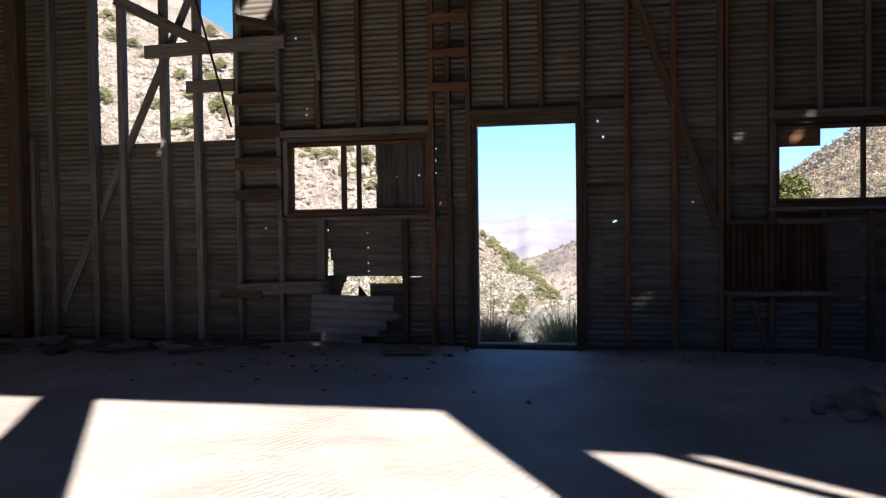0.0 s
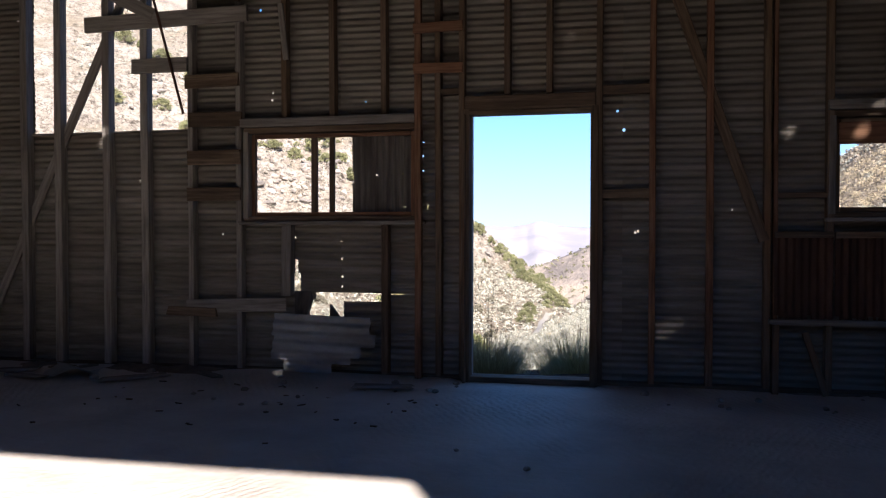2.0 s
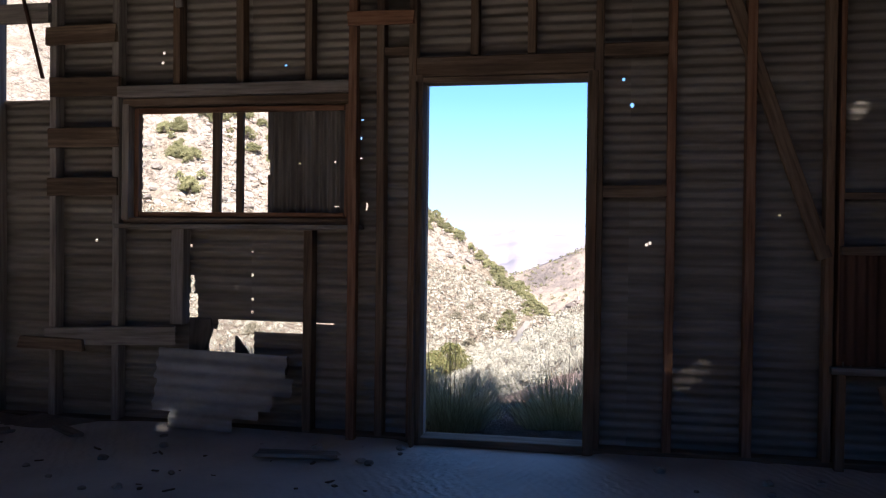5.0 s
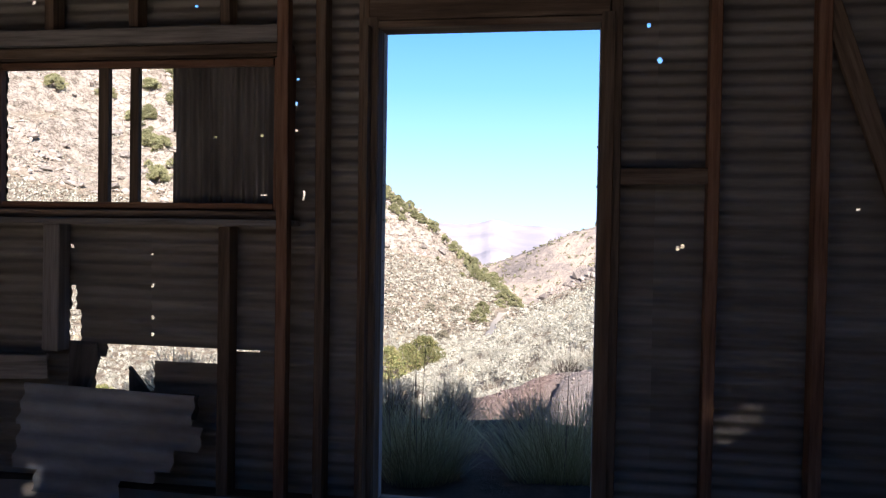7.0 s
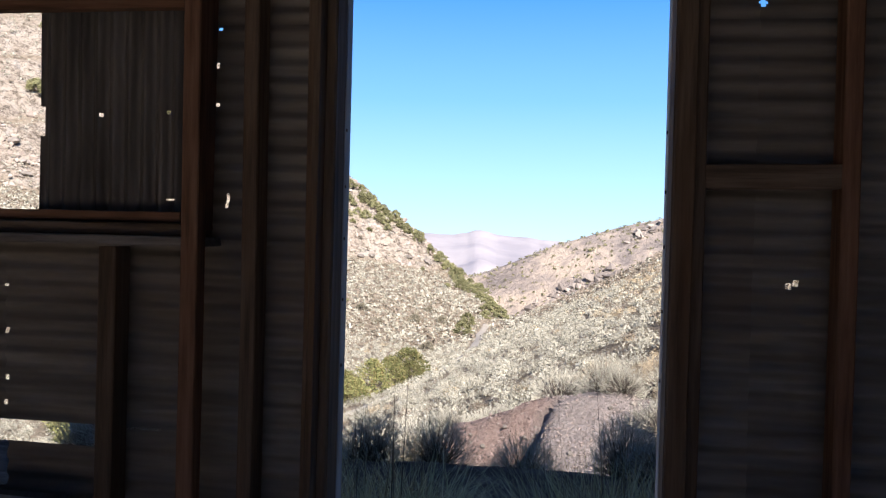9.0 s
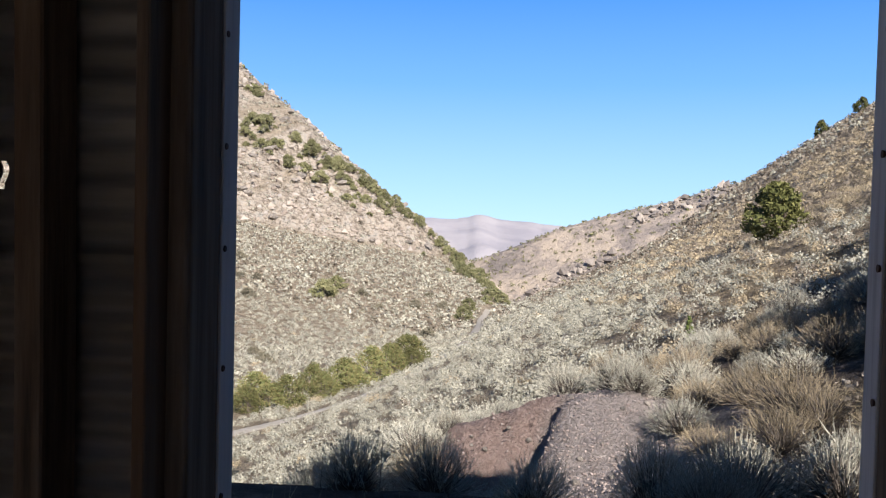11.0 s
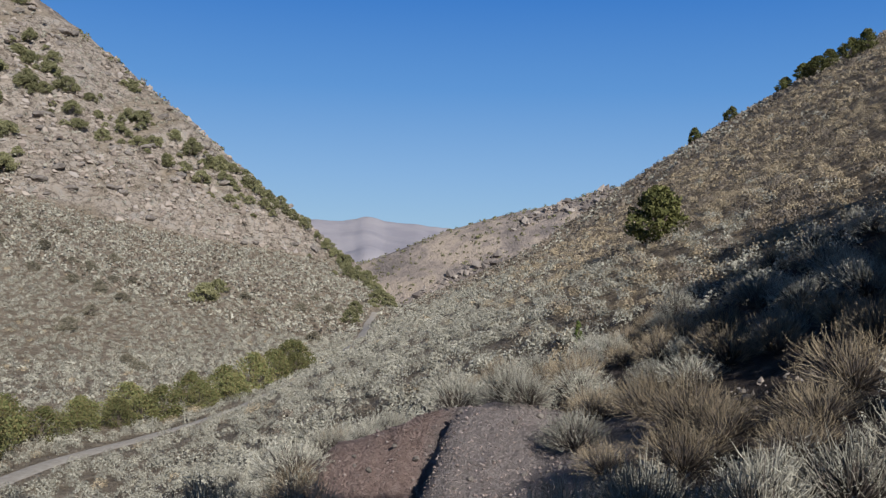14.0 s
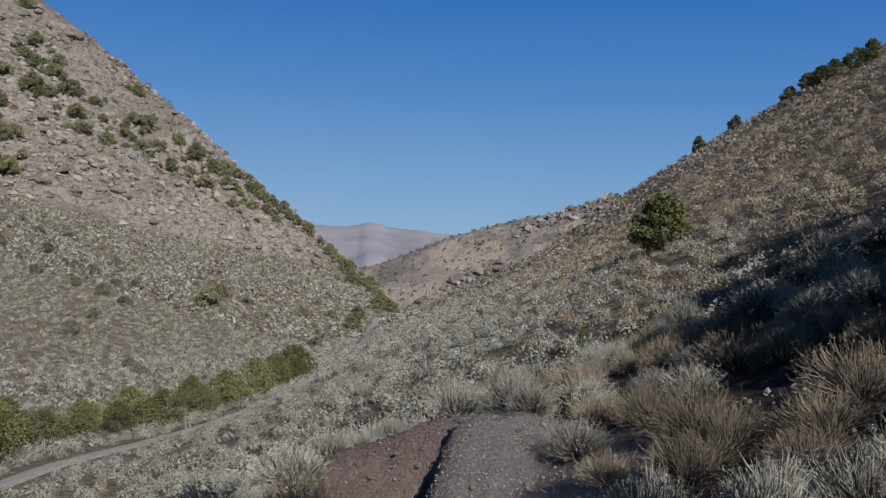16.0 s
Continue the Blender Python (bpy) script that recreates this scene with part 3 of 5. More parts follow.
build_blocking()

# trim paler than the jamb: outdoor sky light put into its colour
SKYLIT_TRIM = mat("skylit_trim_wood", [(0.36, 0.34, 0.32), (0.48, 0.46, 0.44), (0.56, 0.54, 0.52)], 0.8, (14, 14, 0.9), 3, 0.4, 9, per=0.05, dist=0.003)


def build_door():
    d = tagged(new("door_1"), "open doorway with weathered plank frame and no leaf", "doorway", kind="structure")
    # jamb boards line the opening; their inner faces meet it
    for x in (-0.752, 0.278):
        plank("jamb", 0.03, 0.105, 2.27, WOOD, d, at=(x, 0.036, 1.135), wear=0.002)
        trim = plank("outer_trim", 0.034, 0.06, 2.27, SKYLIT_TRIM, d, at=(x, 0.121, 1.135), wear=0.002, label="weathered trim board, paled as if lit by the sky")
        for z in (1.72, 1.54, 1.375, 1.18, 0.97):
            bm = bmesh.new()
            bmesh.ops.create_cone(bm, cap_ends=True, segments=8, radius1=0.006, radius2=0.005, depth=0.004)
            nail = part("nail", bm_mesh("nail", bm, RUST), trim)
            nail.matrix_basis = pose(math.copysign(0.018, -x), -0.019, z - 1.135, 0, 90, 0)
    plank("stop_strip", 0.02, 0.09, 2.25, WOOD, d, at=(-0.778, -0.045, 1.125), wear=0.002)
    plank("casing", 0.07, 0.025, 2.3, WOOD, d, at=(-0.775, -0.014, 1.15))
    plank("casing", 0.06, 0.025, 2.3, WOOD, d, at=(0.296, -0.014, 1.15))
    plank("head", 1.06, 0.15, 0.03, WOODX, d, at=(-0.237, 0.058, 2.27), wear=0.002)
    plank("header", 1.09, 0.06, 0.12, WOODX, d, at=(-0.237, 0.01, 2.35), label="fire-blackened header board", chip=0.01)
    plank("threshold", 1.0, 0.17, 0.05, WOODX, d, at=(-0.237, 0.07, 0.025), label="worn plank threshold")


build_door()


def build_window(name, label, o, mull, sill_drop, material, inner):
    """A timber window frame round the opening o, with mullions at the places given."""
    w = tagged(new(name), label, "window", kind="structure")
    x0, x1, z0, z1 = o
    plank("header", x1 - x0 + 0.2, 0.05, 0.075, GREYWOOD_X, w, at=((x0 + x1) / 2, -0.02, z1 + 0.13), chip=0.01)
    plank("header", x1 - x0 + 0.16, 0.09, 0.05, WOODX, w, at=((x0 + x1) / 2, 0.05, z1 + 0.065))
    plank("window_sill", x1 - x0 + 0.24, 0.14, 0.03, GREYWOOD_X, w, at=((x0 + x1) / 2, 0.02, z0 - sill_drop), label="weathered sill board", chip=0.02)
    plank("sub_sill", x1 - x0 + 0.16, 0.09, 0.04, WOODX, w, at=((x0 + x1) / 2, 0.055, z0 - sill_drop + 0.036))
    plank("side_jamb", 0.05, 0.11, z1 - z0 + 0.1, GREYWOOD, w, at=(x0 - 0.06, 0.05, (z0 + z1) / 2))
    plank("side_jamb", 0.05, 0.11, z1 - z0 + 0.1, RUSTWOOD, w, at=(x1 + 0.06, 0.05, (z0 + z1) / 2))
    for x, ww in ((x0 - 0.012, 0.034), (x1 + 0.012, 0.034)):
        plank("window_frame", ww, 0.04, z1 - z0 + 0.06, inner, w, at=(x, 0.075, (z0 + z1) / 2), wear=0.002)
    for z in (z0 - 0.012, z1 + 0.012):
        plank("window_frame", x1 - x0 - 0.02, 0.04, 0.034, RUSTWOOD_X if inner is RUSTWOOD else WOODX, w, at=((x0 + x1) / 2, 0.075, z), wear=0.002)
    for x, ww in mull:
        plank("mullion", ww, 0.035, z1 - z0 - 0.01, material, w, at=(x, 0.077, (z0 + z1) / 2), wear=0.002)
    return w


w1 = build_window("window_1", "glassless timber window half covered by iron sheet", WIN, ((-2.155, 0.055), (-1.99, 0.045)), 0.09, WOOD, RUSTWOOD)
panel = part("patch_sheet", corrugated("patch_sheet", -1.825, -1.27, 1.40, 2.15, IRONV, [(-1.83, -1.818, 1.7, 1.8), (-1.606, -1.594, 1.765, 1.777), (-1.366, -1.354, 1.775, 1.787), (-1.37, -1.33, 1.487, 1.492)], True, sag=0.004), w1, "dark corrugated iron patch")
panel.location = (0, 0.14, 0)
panel.scale = (1, 1.8, 1)
w2 = build_window("window_2", "glassless timber window with a boarded corner", RWIN, ((2.9, 0.045),), 0.09, WOOD, WOOD)
plank("board", 0.37, 0.02, 0.17, RUSTWOOD_X, w2, at=(2.335, 0.04, 2.035), label="reddish board over the window corner")
w3 = tagged(new("window_3"), "tall glassless opening barred by grey studs", "window", kind="structure")
plank("window_sill", 1.66, 0.09, 0.02, GREYWOOD_X, w3, at=(-4.2, 0.11, 2.2))


def build_loose():
    rod = thing("iron_rod", "thin rusty rod leaning in the tall opening", "rod")
    bm = bmesh.new()
    bmesh.ops.create_cone(bm, cap_ends=True, segments=8, radius1=0.013, radius2=0.013, depth=1.5)
    o = part("rod", bm_mesh("rod", bm, RUST), rod)
    o.matrix_basis = pose(-3.56, -0.06, 3.06, 0, -15.5, 0)
    # rusted sheets over a low frame
    for k, (x0, x1) in enumerate(((1.68, 2.1), (2.12, 2.56))):
        t = thing("rusted_sheet", "rust-red corrugated iron sheet nailed to a low frame", "metal sheet", group="rusted sheets")
        cuts = [(x0 + 0.04 * i + 0.3 * (i % 3) * 0.05, x0 + 0.04 * i + 0.03, 0.6, 0.6 + 0.03 * RNG.random()) for i in range(10)]
        s = part("sheet", corrugated("sheet", x0, x1, 0.6, 1.23, RUST, cuts, True, sag=0.006), t)
        s.location = (0, -0.035, 0)
        s.scale = (1, 1.5, 1)
        part("top_rail", bm_mesh("top_rail", plank_bm(x1 - x0, 0.04, 0.05, RNG), WOODX), t).location = ((x0 + x1) / 2, -0.04, 1.25)
    fr = thing("sheet_stand", "low timber stand under the rusted sheets", "stand")
    plank("rail", 0.98, 0.06, 0.04, GREYWOOD_X, fr, at=(2.13, -0.04, 0.575))
    plank("leg", 0.05, 0.05, 0.555, WOOD, fr, at=(1.69, -0.04, 0.2775))
    plank("leg", 0.05, 0.05, 0.555, WOOD, fr, at=(2.55, -0.04, 0.2775))
    between("stick", (1.9, -0.06, 0.5), (2.05, -0.12, 0.02), 0.05, 0.02, WOOD, fr)
    # zinc sheet leaning against the wall below the torn opening
    sh = thing("leaning_sheet", "bent grey corrugated zinc sheet leaning on the wall", "metal sheet", at=(0, 0, 0))
    cuts = [(-1.9 - 0.0, -1.5, 0.0, 0.09), (-1.66, -1.5, 0.0, 0.25), (-1.6, -1.5, 0.36, 0.5), (-2.5, -2.33, 0.0, 0.1), (-2.5, -2.46, 0, 0.3), (-1.74, -1.66, 0.09, 0.15)]
    global PITCH, AMP
    keep, PITCH, AMP = (PITCH, AMP), 0.085, 0.012
    s = part("sheet", corrugated("sheet", -2.48, -1.54, 0.0, 0.50, SHEET, cuts, sag=0.012), sh)
    s.matrix_basis = pose(0, -0.25, 0.015, -17, 0, 0) @ pose(0, 0, 0, 0, 1.5, 0)
    sh2 = thing("torn_sheet", "torn dark iron sheet bent behind the gap", "metal sheet")
    s = part("sheet", corrugated("sheet", -2.36, -1.62, 0.40, 0.52, IRONV, [(-2.36, -2.28, 0.4, 0.44)], sag=0.015), sh2)
    s.matrix_basis = pose(0, -0.06, 0.0, -8, 0, 0)
    PITCH, AMP = keep
    fl = thing("torn_flap", "curled dark flap of torn iron", "metal flap")
    part("flap", mesh_of("flap", [(-2.36, 0.1, 0.72), (-2.2, 0.085, 0.73), (-2.18, 0.06, 0.66), (-2.22, 0.03, 0.52), (-2.34, 0.06, 0.5), (-2.36, 0.112, 0.74), (-2.2, 0.097, 0.74), (-2.17, 0.072, 0.66), (-2.21, 0.042, 0.51), (-2.35, 0.072, 0.49)],
         [(0, 1, 2, 3, 4), (9, 8, 7, 6, 5), (0, 5, 6, 1), (1, 6, 7, 2), (2, 7, 8, 3), (3, 8, 9, 4), (4, 9, 5, 0)], IRONV), fl)
    fl = thing("torn_flap", "pointed dark flap of torn iron", "metal flap")
    part("flap", mesh_of("flap", [(-2.03, 0.1, 0.5), (-1.93, 0.1, 0.5), (-1.95, 0.07, 0.55), (-2.01, 0.06, 0.63), (-2.03, 0.112, 0.49), (-1.92, 0.112, 0.49), (-1.94, 0.082, 0.55), (-2.0, 0.072, 0.63)],
         [(0, 1, 2, 3), (7, 6, 5, 4), (0, 4, 5, 1), (1, 5, 6, 2), (2, 6, 7, 3), (3, 7, 4, 0)], IRONV), fl)


build_loose()


# ---- floor, other walls, roof ----
def slab(x0, x1, y0, y1, z0, z1):
    return ([(x0, y0, z0), (x1, y0, z0), (x1, y1, z0), (x0, y1, z0), (x0, y0, z1), (x1, y0, z1), (x1, y1, z1), (x0, y1, z1)],
            [(3, 2, 1, 0), (4, 5, 6, 7), (0, 1, 5, 4), (1, 2, 6, 5), (2, 3, 7, 6), (3, 0, 4, 7)])


def build_floor():
    xs, ys = np.arange(XL, XR + 0.01, 0.1), np.arange(YB, 0.05, 0.1)
    X, Y = np.meshgrid(xs, ys)
    Z = 0.006 * wave(X, Y, 1.1, 31) + 0.003 * wave(X, Y, 4.0, 32) + 0.03 * np.clip((Y + 0.45) / 0.45, 0, 1) * np.clip(1 + wave(X, Y, 2.0, 33), 0, 2) * (np.abs(X + 0.237) > 0.6)
    n, m = Z.shape
    i = np.arange(n * m).reshape(n, m)
    q = np.stack([i[:-1, :-1], i[:-1, 1:], i[1:, 1:], i[1:, :-1]], -1).reshape(-1, 4)
    f = tagged(new("floor", big_mesh("floor", np.stack([X, Y, Z], -1).reshape(-1, 3), q, floor_material(), True)), "dusty worn concrete floor with tyre tracks", "floor", kind="structure")
    part("slab", mesh_of("slab", *slab(XL, XR, YB, 0.0, -0.24, -0.05), FLOOR), f)

    # loose dirt and rubble banked against the wall's foot
    xs, ys = np.arange(XL, XR + 0.01, 0.08), np.linspace(-0.75, 0.0, 11)
    for x0, x1 in ((XL, -0.85), (0.4, XR)):
        X, Y = np.meshgrid(xs[(xs >= x0) & (xs <= x1)], ys)
        T = np.clip((Y + 0.35 + 0.3 * wave(X, 0 * X, 1.4, 34) + 0.25 * np.clip((-X - 2.5) / 3, 0, 1)) / 0.5, 0, 1)
        Z = -0.02 + T * (0.07 + 0.05 * wave(X, Y, 2.3, 35) + 0.03 * wave(X, Y, 9.0, 36) + 0.015 * wave(X, Y, 22.0, 37))
        n, m = Z.shape
        i = np.arange(n * m).reshape(n, m)
        q = np.stack([i[:-1, :-1], i[:-1, 1:], i[1:, 1:], i[1:, :-1]], -1).reshape(-1, 4)
        part("dirt_bank", big_mesh("dirt_bank", np.stack([X, Y, Z], -1).reshape(-1, 3), q, DIRT, True), f, "loose dark dirt banked against the wall")


def floor_material():
    """The dusty concrete with pressed tyre treads in it."""
    m = FLOOR.copy()
    m.name = "dusty_concrete_tracks"
    t, b = m.node_tree, m.node_tree.nodes["Principled BSDF"]
    old = b.inputs["Normal"].links[0].from_node
    co = t.nodes.new("ShaderNodeTexCoord")
    last = old.outputs[0]
    for ang, off, sc in ((24, 0.3, 5.5), (-30, 1.1, 5.0)):
        mp = t.nodes.new("ShaderNodeMapping")
        mp.inputs["Rotation"].default_value = (0, 0, radians(ang))
        mp.inputs["Location"].default_value = (off, 0, 0)
        t.links.new(co.outputs["Object"], mp.inputs[0])
        wv = t.nodes.new("ShaderNodeTexWave")
        wv.inputs["Scale"].default_value, wv.inputs["Distortion"].default_value, wv.inputs["Detail"].default_value = sc, 5.0, 3
        wv.inputs["Detail Scale"].default_value = 2.2
        t.links.new(mp.outputs[0], wv.inputs["Vector"])
        nz = t.nodes.new("ShaderNodeTexNoise")
        nz.inputs["Scale"].default_value = 0.55
        t.links.new(mp.outputs[0], nz.inputs["Vector"])
        mr = t.nodes.new("ShaderNodeMapRange")
        mr.inputs[1].default_value, mr.inputs[2].default_value = 0.5, 0.66
        t.links.new(nz.outputs[0], mr.inputs[0])
        mu = t.nodes.new("ShaderNodeMath")
        mu.operation = "MULTIPLY"
        t.links.new(wv.outputs["Fac"], mu.inputs[0])
        t.links.new(mr.outputs[0], mu.inputs[1])
        bp = t.nodes.new("ShaderNodeBump")
        bp.inputs["Strength"].default_value, bp.inputs["Distance"].default_value = 0.7, 0.006
        t.links.new(mu.outputs[0], bp.inputs["Height"])
        t.links.new(last, bp.inputs["Normal"])
        last = bp.outputs[0]
    t.links.new(last, b.inputs["Normal"])
    return m


build_floor()


def toward_sun(p, z):
    s = (z - p[2]) / SUN.z
    return p[0] + SUN.x * s, p[1] + SUN.y * s


def build_shell():
    """Side walls, the open south side with its tall bays, and the roof with its rust holes."""
    for name, x0, x1 in (("wall_west", XL - 0.1, XL), ("wall_east", XR, XR + 0.1)):
        tagged(new(name, mesh_of(name, *slab(x0, x1, YB, 0.1, 0, 6.99), IRONV)), "dark corrugated iron side wall", "wall", kind="structure")
    south = tagged(new("wall_south"), "corrugated iron wall with tall open bays", "wall", kind="structure")
    # low: unseen sill height of the bays, raised to cut incoming sky light
    y0, y1, low = YB - 0.12, YB, 2.9
    for x0, x1, z0, z1 in ((XL - 0.1, XR + 0.1, 0, low), (XL - 0.1, -3.2, low, 6.99), (-3.2, XR + 0.1, 5.65, 6.99), (3.64, 4.13, low, 5.65), (4.13, XR + 0.1, 5.0, 5.65), (5.6, XR + 0.1, low, 5.0)):
        part("wall_panel", mesh_of("wall_panel", *slab(x0, x1, y0, y1, z0, z1), IRONV), south)
    # a post board that widens to its foot, and a corner closed by a slanting sheet
    for ring in (((0.45, low), (1.2, low), (0.94, 5.65), (0.52, 5.65)), ((4.85, 5.0), (5.6, 4.13), (5.6, 5.0))):
        k = len(ring)
        vs = [(x, y, z) for y in (y0, y1) for x, z in ring]
        part("wall_panel", mesh_of("wall_panel", vs, [tuple(range(k)), tuple(range(2 * k - 1, k - 1, -1))] + [(i, i + k, (i + 1) % k + k, (i + 1) % k) for i in range(k)], IRONV), south)
    between("brace", (4.55, YB - 0.05, 5.0), (5.6, YB - 0.05, 3.79), 0.1, 0.05, WOOD, south)
    zr = 7.0
    spots = [(0.865, 0.1, 0.47, 0.013), (0.955, 0.1, 0.53, 0.01), (0.79, 0.01, 0.57, 0.012), (1.81, 0.1, 2.07, 0.019), (2.31, 0.03, 2.04, 0.03), (2.4, -0.02, 2.2, 0.02), (-4.28, 0.1, 2.12, 0.03), (-2.36, -0.2, 0.12, 0.018), (-3.12, 0.1, 3.62, 0.16), (-3.9, -0.02, 3.9, 0.06), (-0.75, -1.9, 0.0, 0.04), (0.1, 0.1, 2.9, 0.01)]
    rects = []
    for x, y, z, r in spots:
        hx, hy = toward_sun((x, y, z), zr)
        rects.append((hx - r, hx + r, hy - r, hy + r))
    xs, ys = {XL - 0.3, XR + 0.3}, {YB - 0.12, 0.45}
    for r in rects:
        xs |= {r[0], r[1]}
        ys |= {r[2], r[3]}
    xs, ys = sorted(xs), sorted(ys)
    verts = [(x, y, zr) for y in ys for x in xs]
    n = len(xs)
    faces = []
    for j in range(len(ys) - 1):
        for i in range(n - 1):
            cx, cy = (xs[i] + xs[i + 1]) / 2, (ys[j] + ys[j + 1]) / 2
            if not any(r[0] < cx < r[1] and r[2] < cy < r[3] for r in rects):
                faces.append((j * n + i, j * n + i + 1, (j + 1) * n + i + 1, (j + 1) * n + i))
    tagged(new("ceiling", mesh_of("ceiling", verts, faces, IRONV)), "dark iron roof pierced by rust holes", "roof", kind="structure")


build_shell()

# ---- plants ----
def tri_cloud(r, centres, size, n, up=0.0, flat=1.0):
    """n leaf triangles round each of the centres, as arrays."""
    c = np.repeat(np.asarray(centres, float), n, 0)
    k = len(c)
    g = np.random.RandomState(r)
    d = g.normal(size=(k, 3))
    d /= np.linalg.norm(d, axis=1, keepdims=True)
    p = c + d * (g.uniform(0.2, 1.0, (k, 1)) ** 0.5) * size[1] * (1, 1, flat)
    a = g.normal(size=(k, 3)) + (0, 0, up)
    a /= np.linalg.norm(a, axis=1, keepdims=True)
    b = np.cross(a, g.normal(size=(k, 3)))
    b /= np.linalg.norm(b, axis=1, keepdims=True)
    s = size[0] * g.uniform(0.6, 1.4, (k, 1))
    v = np.stack([p + a * s, p - a * s * 0.6 + b * s * 0.45, p - a * s * 0.6 - b * s * 0.45], 1).reshape(-1, 3)
    return v, np.arange(3 * k).reshape(-1, 3)


def blades(r, n, radius, height, width, lean, curve=0.3, base=0.0, rise=(0.5, 1.0)):
    """Narrow curved blades that spread from a small base, two bends each."""
    g = np.random.RandomState(r)
    a = g.uniform(0, 2 * np.pi, n)
    q = np.sqrt(g.uniform(0, 1, n)) * radius
    o = np.stack([np.cos(a) * q, np.sin(a) * q, np.full(n, base)], 1)
    az = a + g.normal(0, 0.6, n)
    h = height * g.uniform(rise[0], rise[1], n)
    l = lean * g.uniform(0.2, 1.0, n)
    out = np.stack([np.cos(az), np.sin(az), 0 * az], 1)
    side = np.stack([-np.sin(az), np.cos(az), 0 * az], 1) * width * g.uniform(0.6, 1.3, (n, 1))
    rows = []
    for u, w in ((0.0, 1.0), (0.45, 0.8), (0.8, 0.5)):
        p = o + out * (l * h * (u + curve * u * u))[:, None] + np.array([0, 0, 1.0]) * (h * (u - 0.25 * curve * l * u * u))[:, None]
        rows += [p - side * w, p + side * w]
    rows.append(o + out * (l * h * (1 + curve))[:, None] + np.array([0, 0, 1.0]) * (h * (1 - 0.3 * curve * l))[:, None])
    v = np.stack(rows, 1).reshape(-1, 3)
    f = np.array([(0, 1, 3), (0, 3, 2), (2, 3, 5), (2, 5, 4), (4, 5, 6)])
    return v, (np.arange(n)[:, None, None] * 7 + f).reshape(-1, 3)


def joined(*pairs):
    vs, fs, n = [], [], 0
    for v, f in pairs:
        vs.append(v), fs.append(f + n)
        n += len(v)
    return np.concatenate(vs), np.concatenate(fs)


def limb(verts, faces, a, b, ra, rb, sides=6):
    a, b = Vector(a), Vector(b)
    q = (b - a).to_track_quat("Z", "Y").to_matrix()
    n = len(verts)
    for p, r in ((a, ra), (b, rb)):
        for k in range(sides):
            verts.append(p + q @ Vector((math.cos(6.2832 * k / sides) * r, math.sin(6.2832 * k / sides) * r, 0)))
    faces += [(n + k, n + (k + 1) % sides, n + sides + (k + 1) % sides, n + sides + k) for k in range(sides)]


def shoots(seed, n, radius, height, width, inner, outer, up=0.25, lumps=0.25):
    """Fine shoots that fill the outer part of an uneven dome, each a narrow curved blade pointing out and up."""
    g = np.random.RandomState(seed)
    ph = g.uniform(0, 6.283, 4)
    az, cz = g.uniform(0, 6.283, n), g.uniform(0.02, 1, n) ** 0.8
    sz = np.sqrt(1 - cz * cz)
    lump = 1 + lumps * (np.sin(2 * az + ph[0]) * sz * 0.6 + np.sin(4 * az + ph[1] + 3 * cz) * 0.6 + np.sin(7 * az + ph[2] - 5 * cz) * 0.4)
    d = np.stack([np.cos(az) * sz, np.sin(az) * sz, cz], 1)
    scale = np.array([radius, radius, height]) * lump[:, None]
    a = d * scale * g.uniform(inner[0], inner[1], (n, 1))
    tip = d * scale * g.uniform(outer[0], outer[1], (n, 1)) + g.normal(size=(n, 3)) * 0.09 * radius + (0, 0, 1) * (up * height * g.uniform(0.2, 1.0, (n, 1)) * 0.35)
    mid = (a + tip) / 2 + (d * (1, 1, 0)) * 0.06 * radius
    v = tip - a
    side = np.cross(v, g.normal(size=(n, 3)))
    side *= width * g.uniform(0.6, 1.3, (n, 1)) / (np.linalg.norm(side, axis=1, keepdims=True) + 1e-9)
    verts = np.stack([a - side, a + side, mid - side * 0.9, mid + side * 0.9, tip], 1).reshape(-1, 3)
    f = np.array([(0, 1, 3), (0, 3, 2), (2, 3, 4)])
    return verts, (np.arange(n)[:, None, None] * 5 + f).reshape(-1, 3)


def sage_proto(seed, leaf, label, name, height=0.75, spread_=1.0, leafy=500, n=1250):
    """A dense low shrub: dark woody stems inside, a thick uneven dome of fine shoots, small leaves along them."""
    ob = thing(name, label, "shrub", group=name + " plants")
    wide = height * 0.85 * spread_
    part("twig_crown", big_mesh("twig_crown", *joined(shoots(seed, 190, wide, height, 0.009, (0.0, 0.15), (0.55, 0.9), 0.1), shoots(seed, 350, wide, height, 0.005, (0.2, 0.5), (0.6, 0.92), 0.2)), TWIG), ob)
    g = np.random.RandomState(seed + 50)
    sh = shoots(seed, n, wide, height, 0.0034, (0.6, 0.92), (0.86, 1.06), 0.4)
    along = sh[0].reshape(-1, 5, 3)
    pick = g.randint(0, n, leafy)
    c = along[pick, 2] * 0.5 + along[pick, 4] * 0.5
    part("foliage", big_mesh("foliage", *joined(sh, tri_cloud(seed + 1, c, (0.015, 0.03), 2, 1.0)), leaf), ob)
    return ob


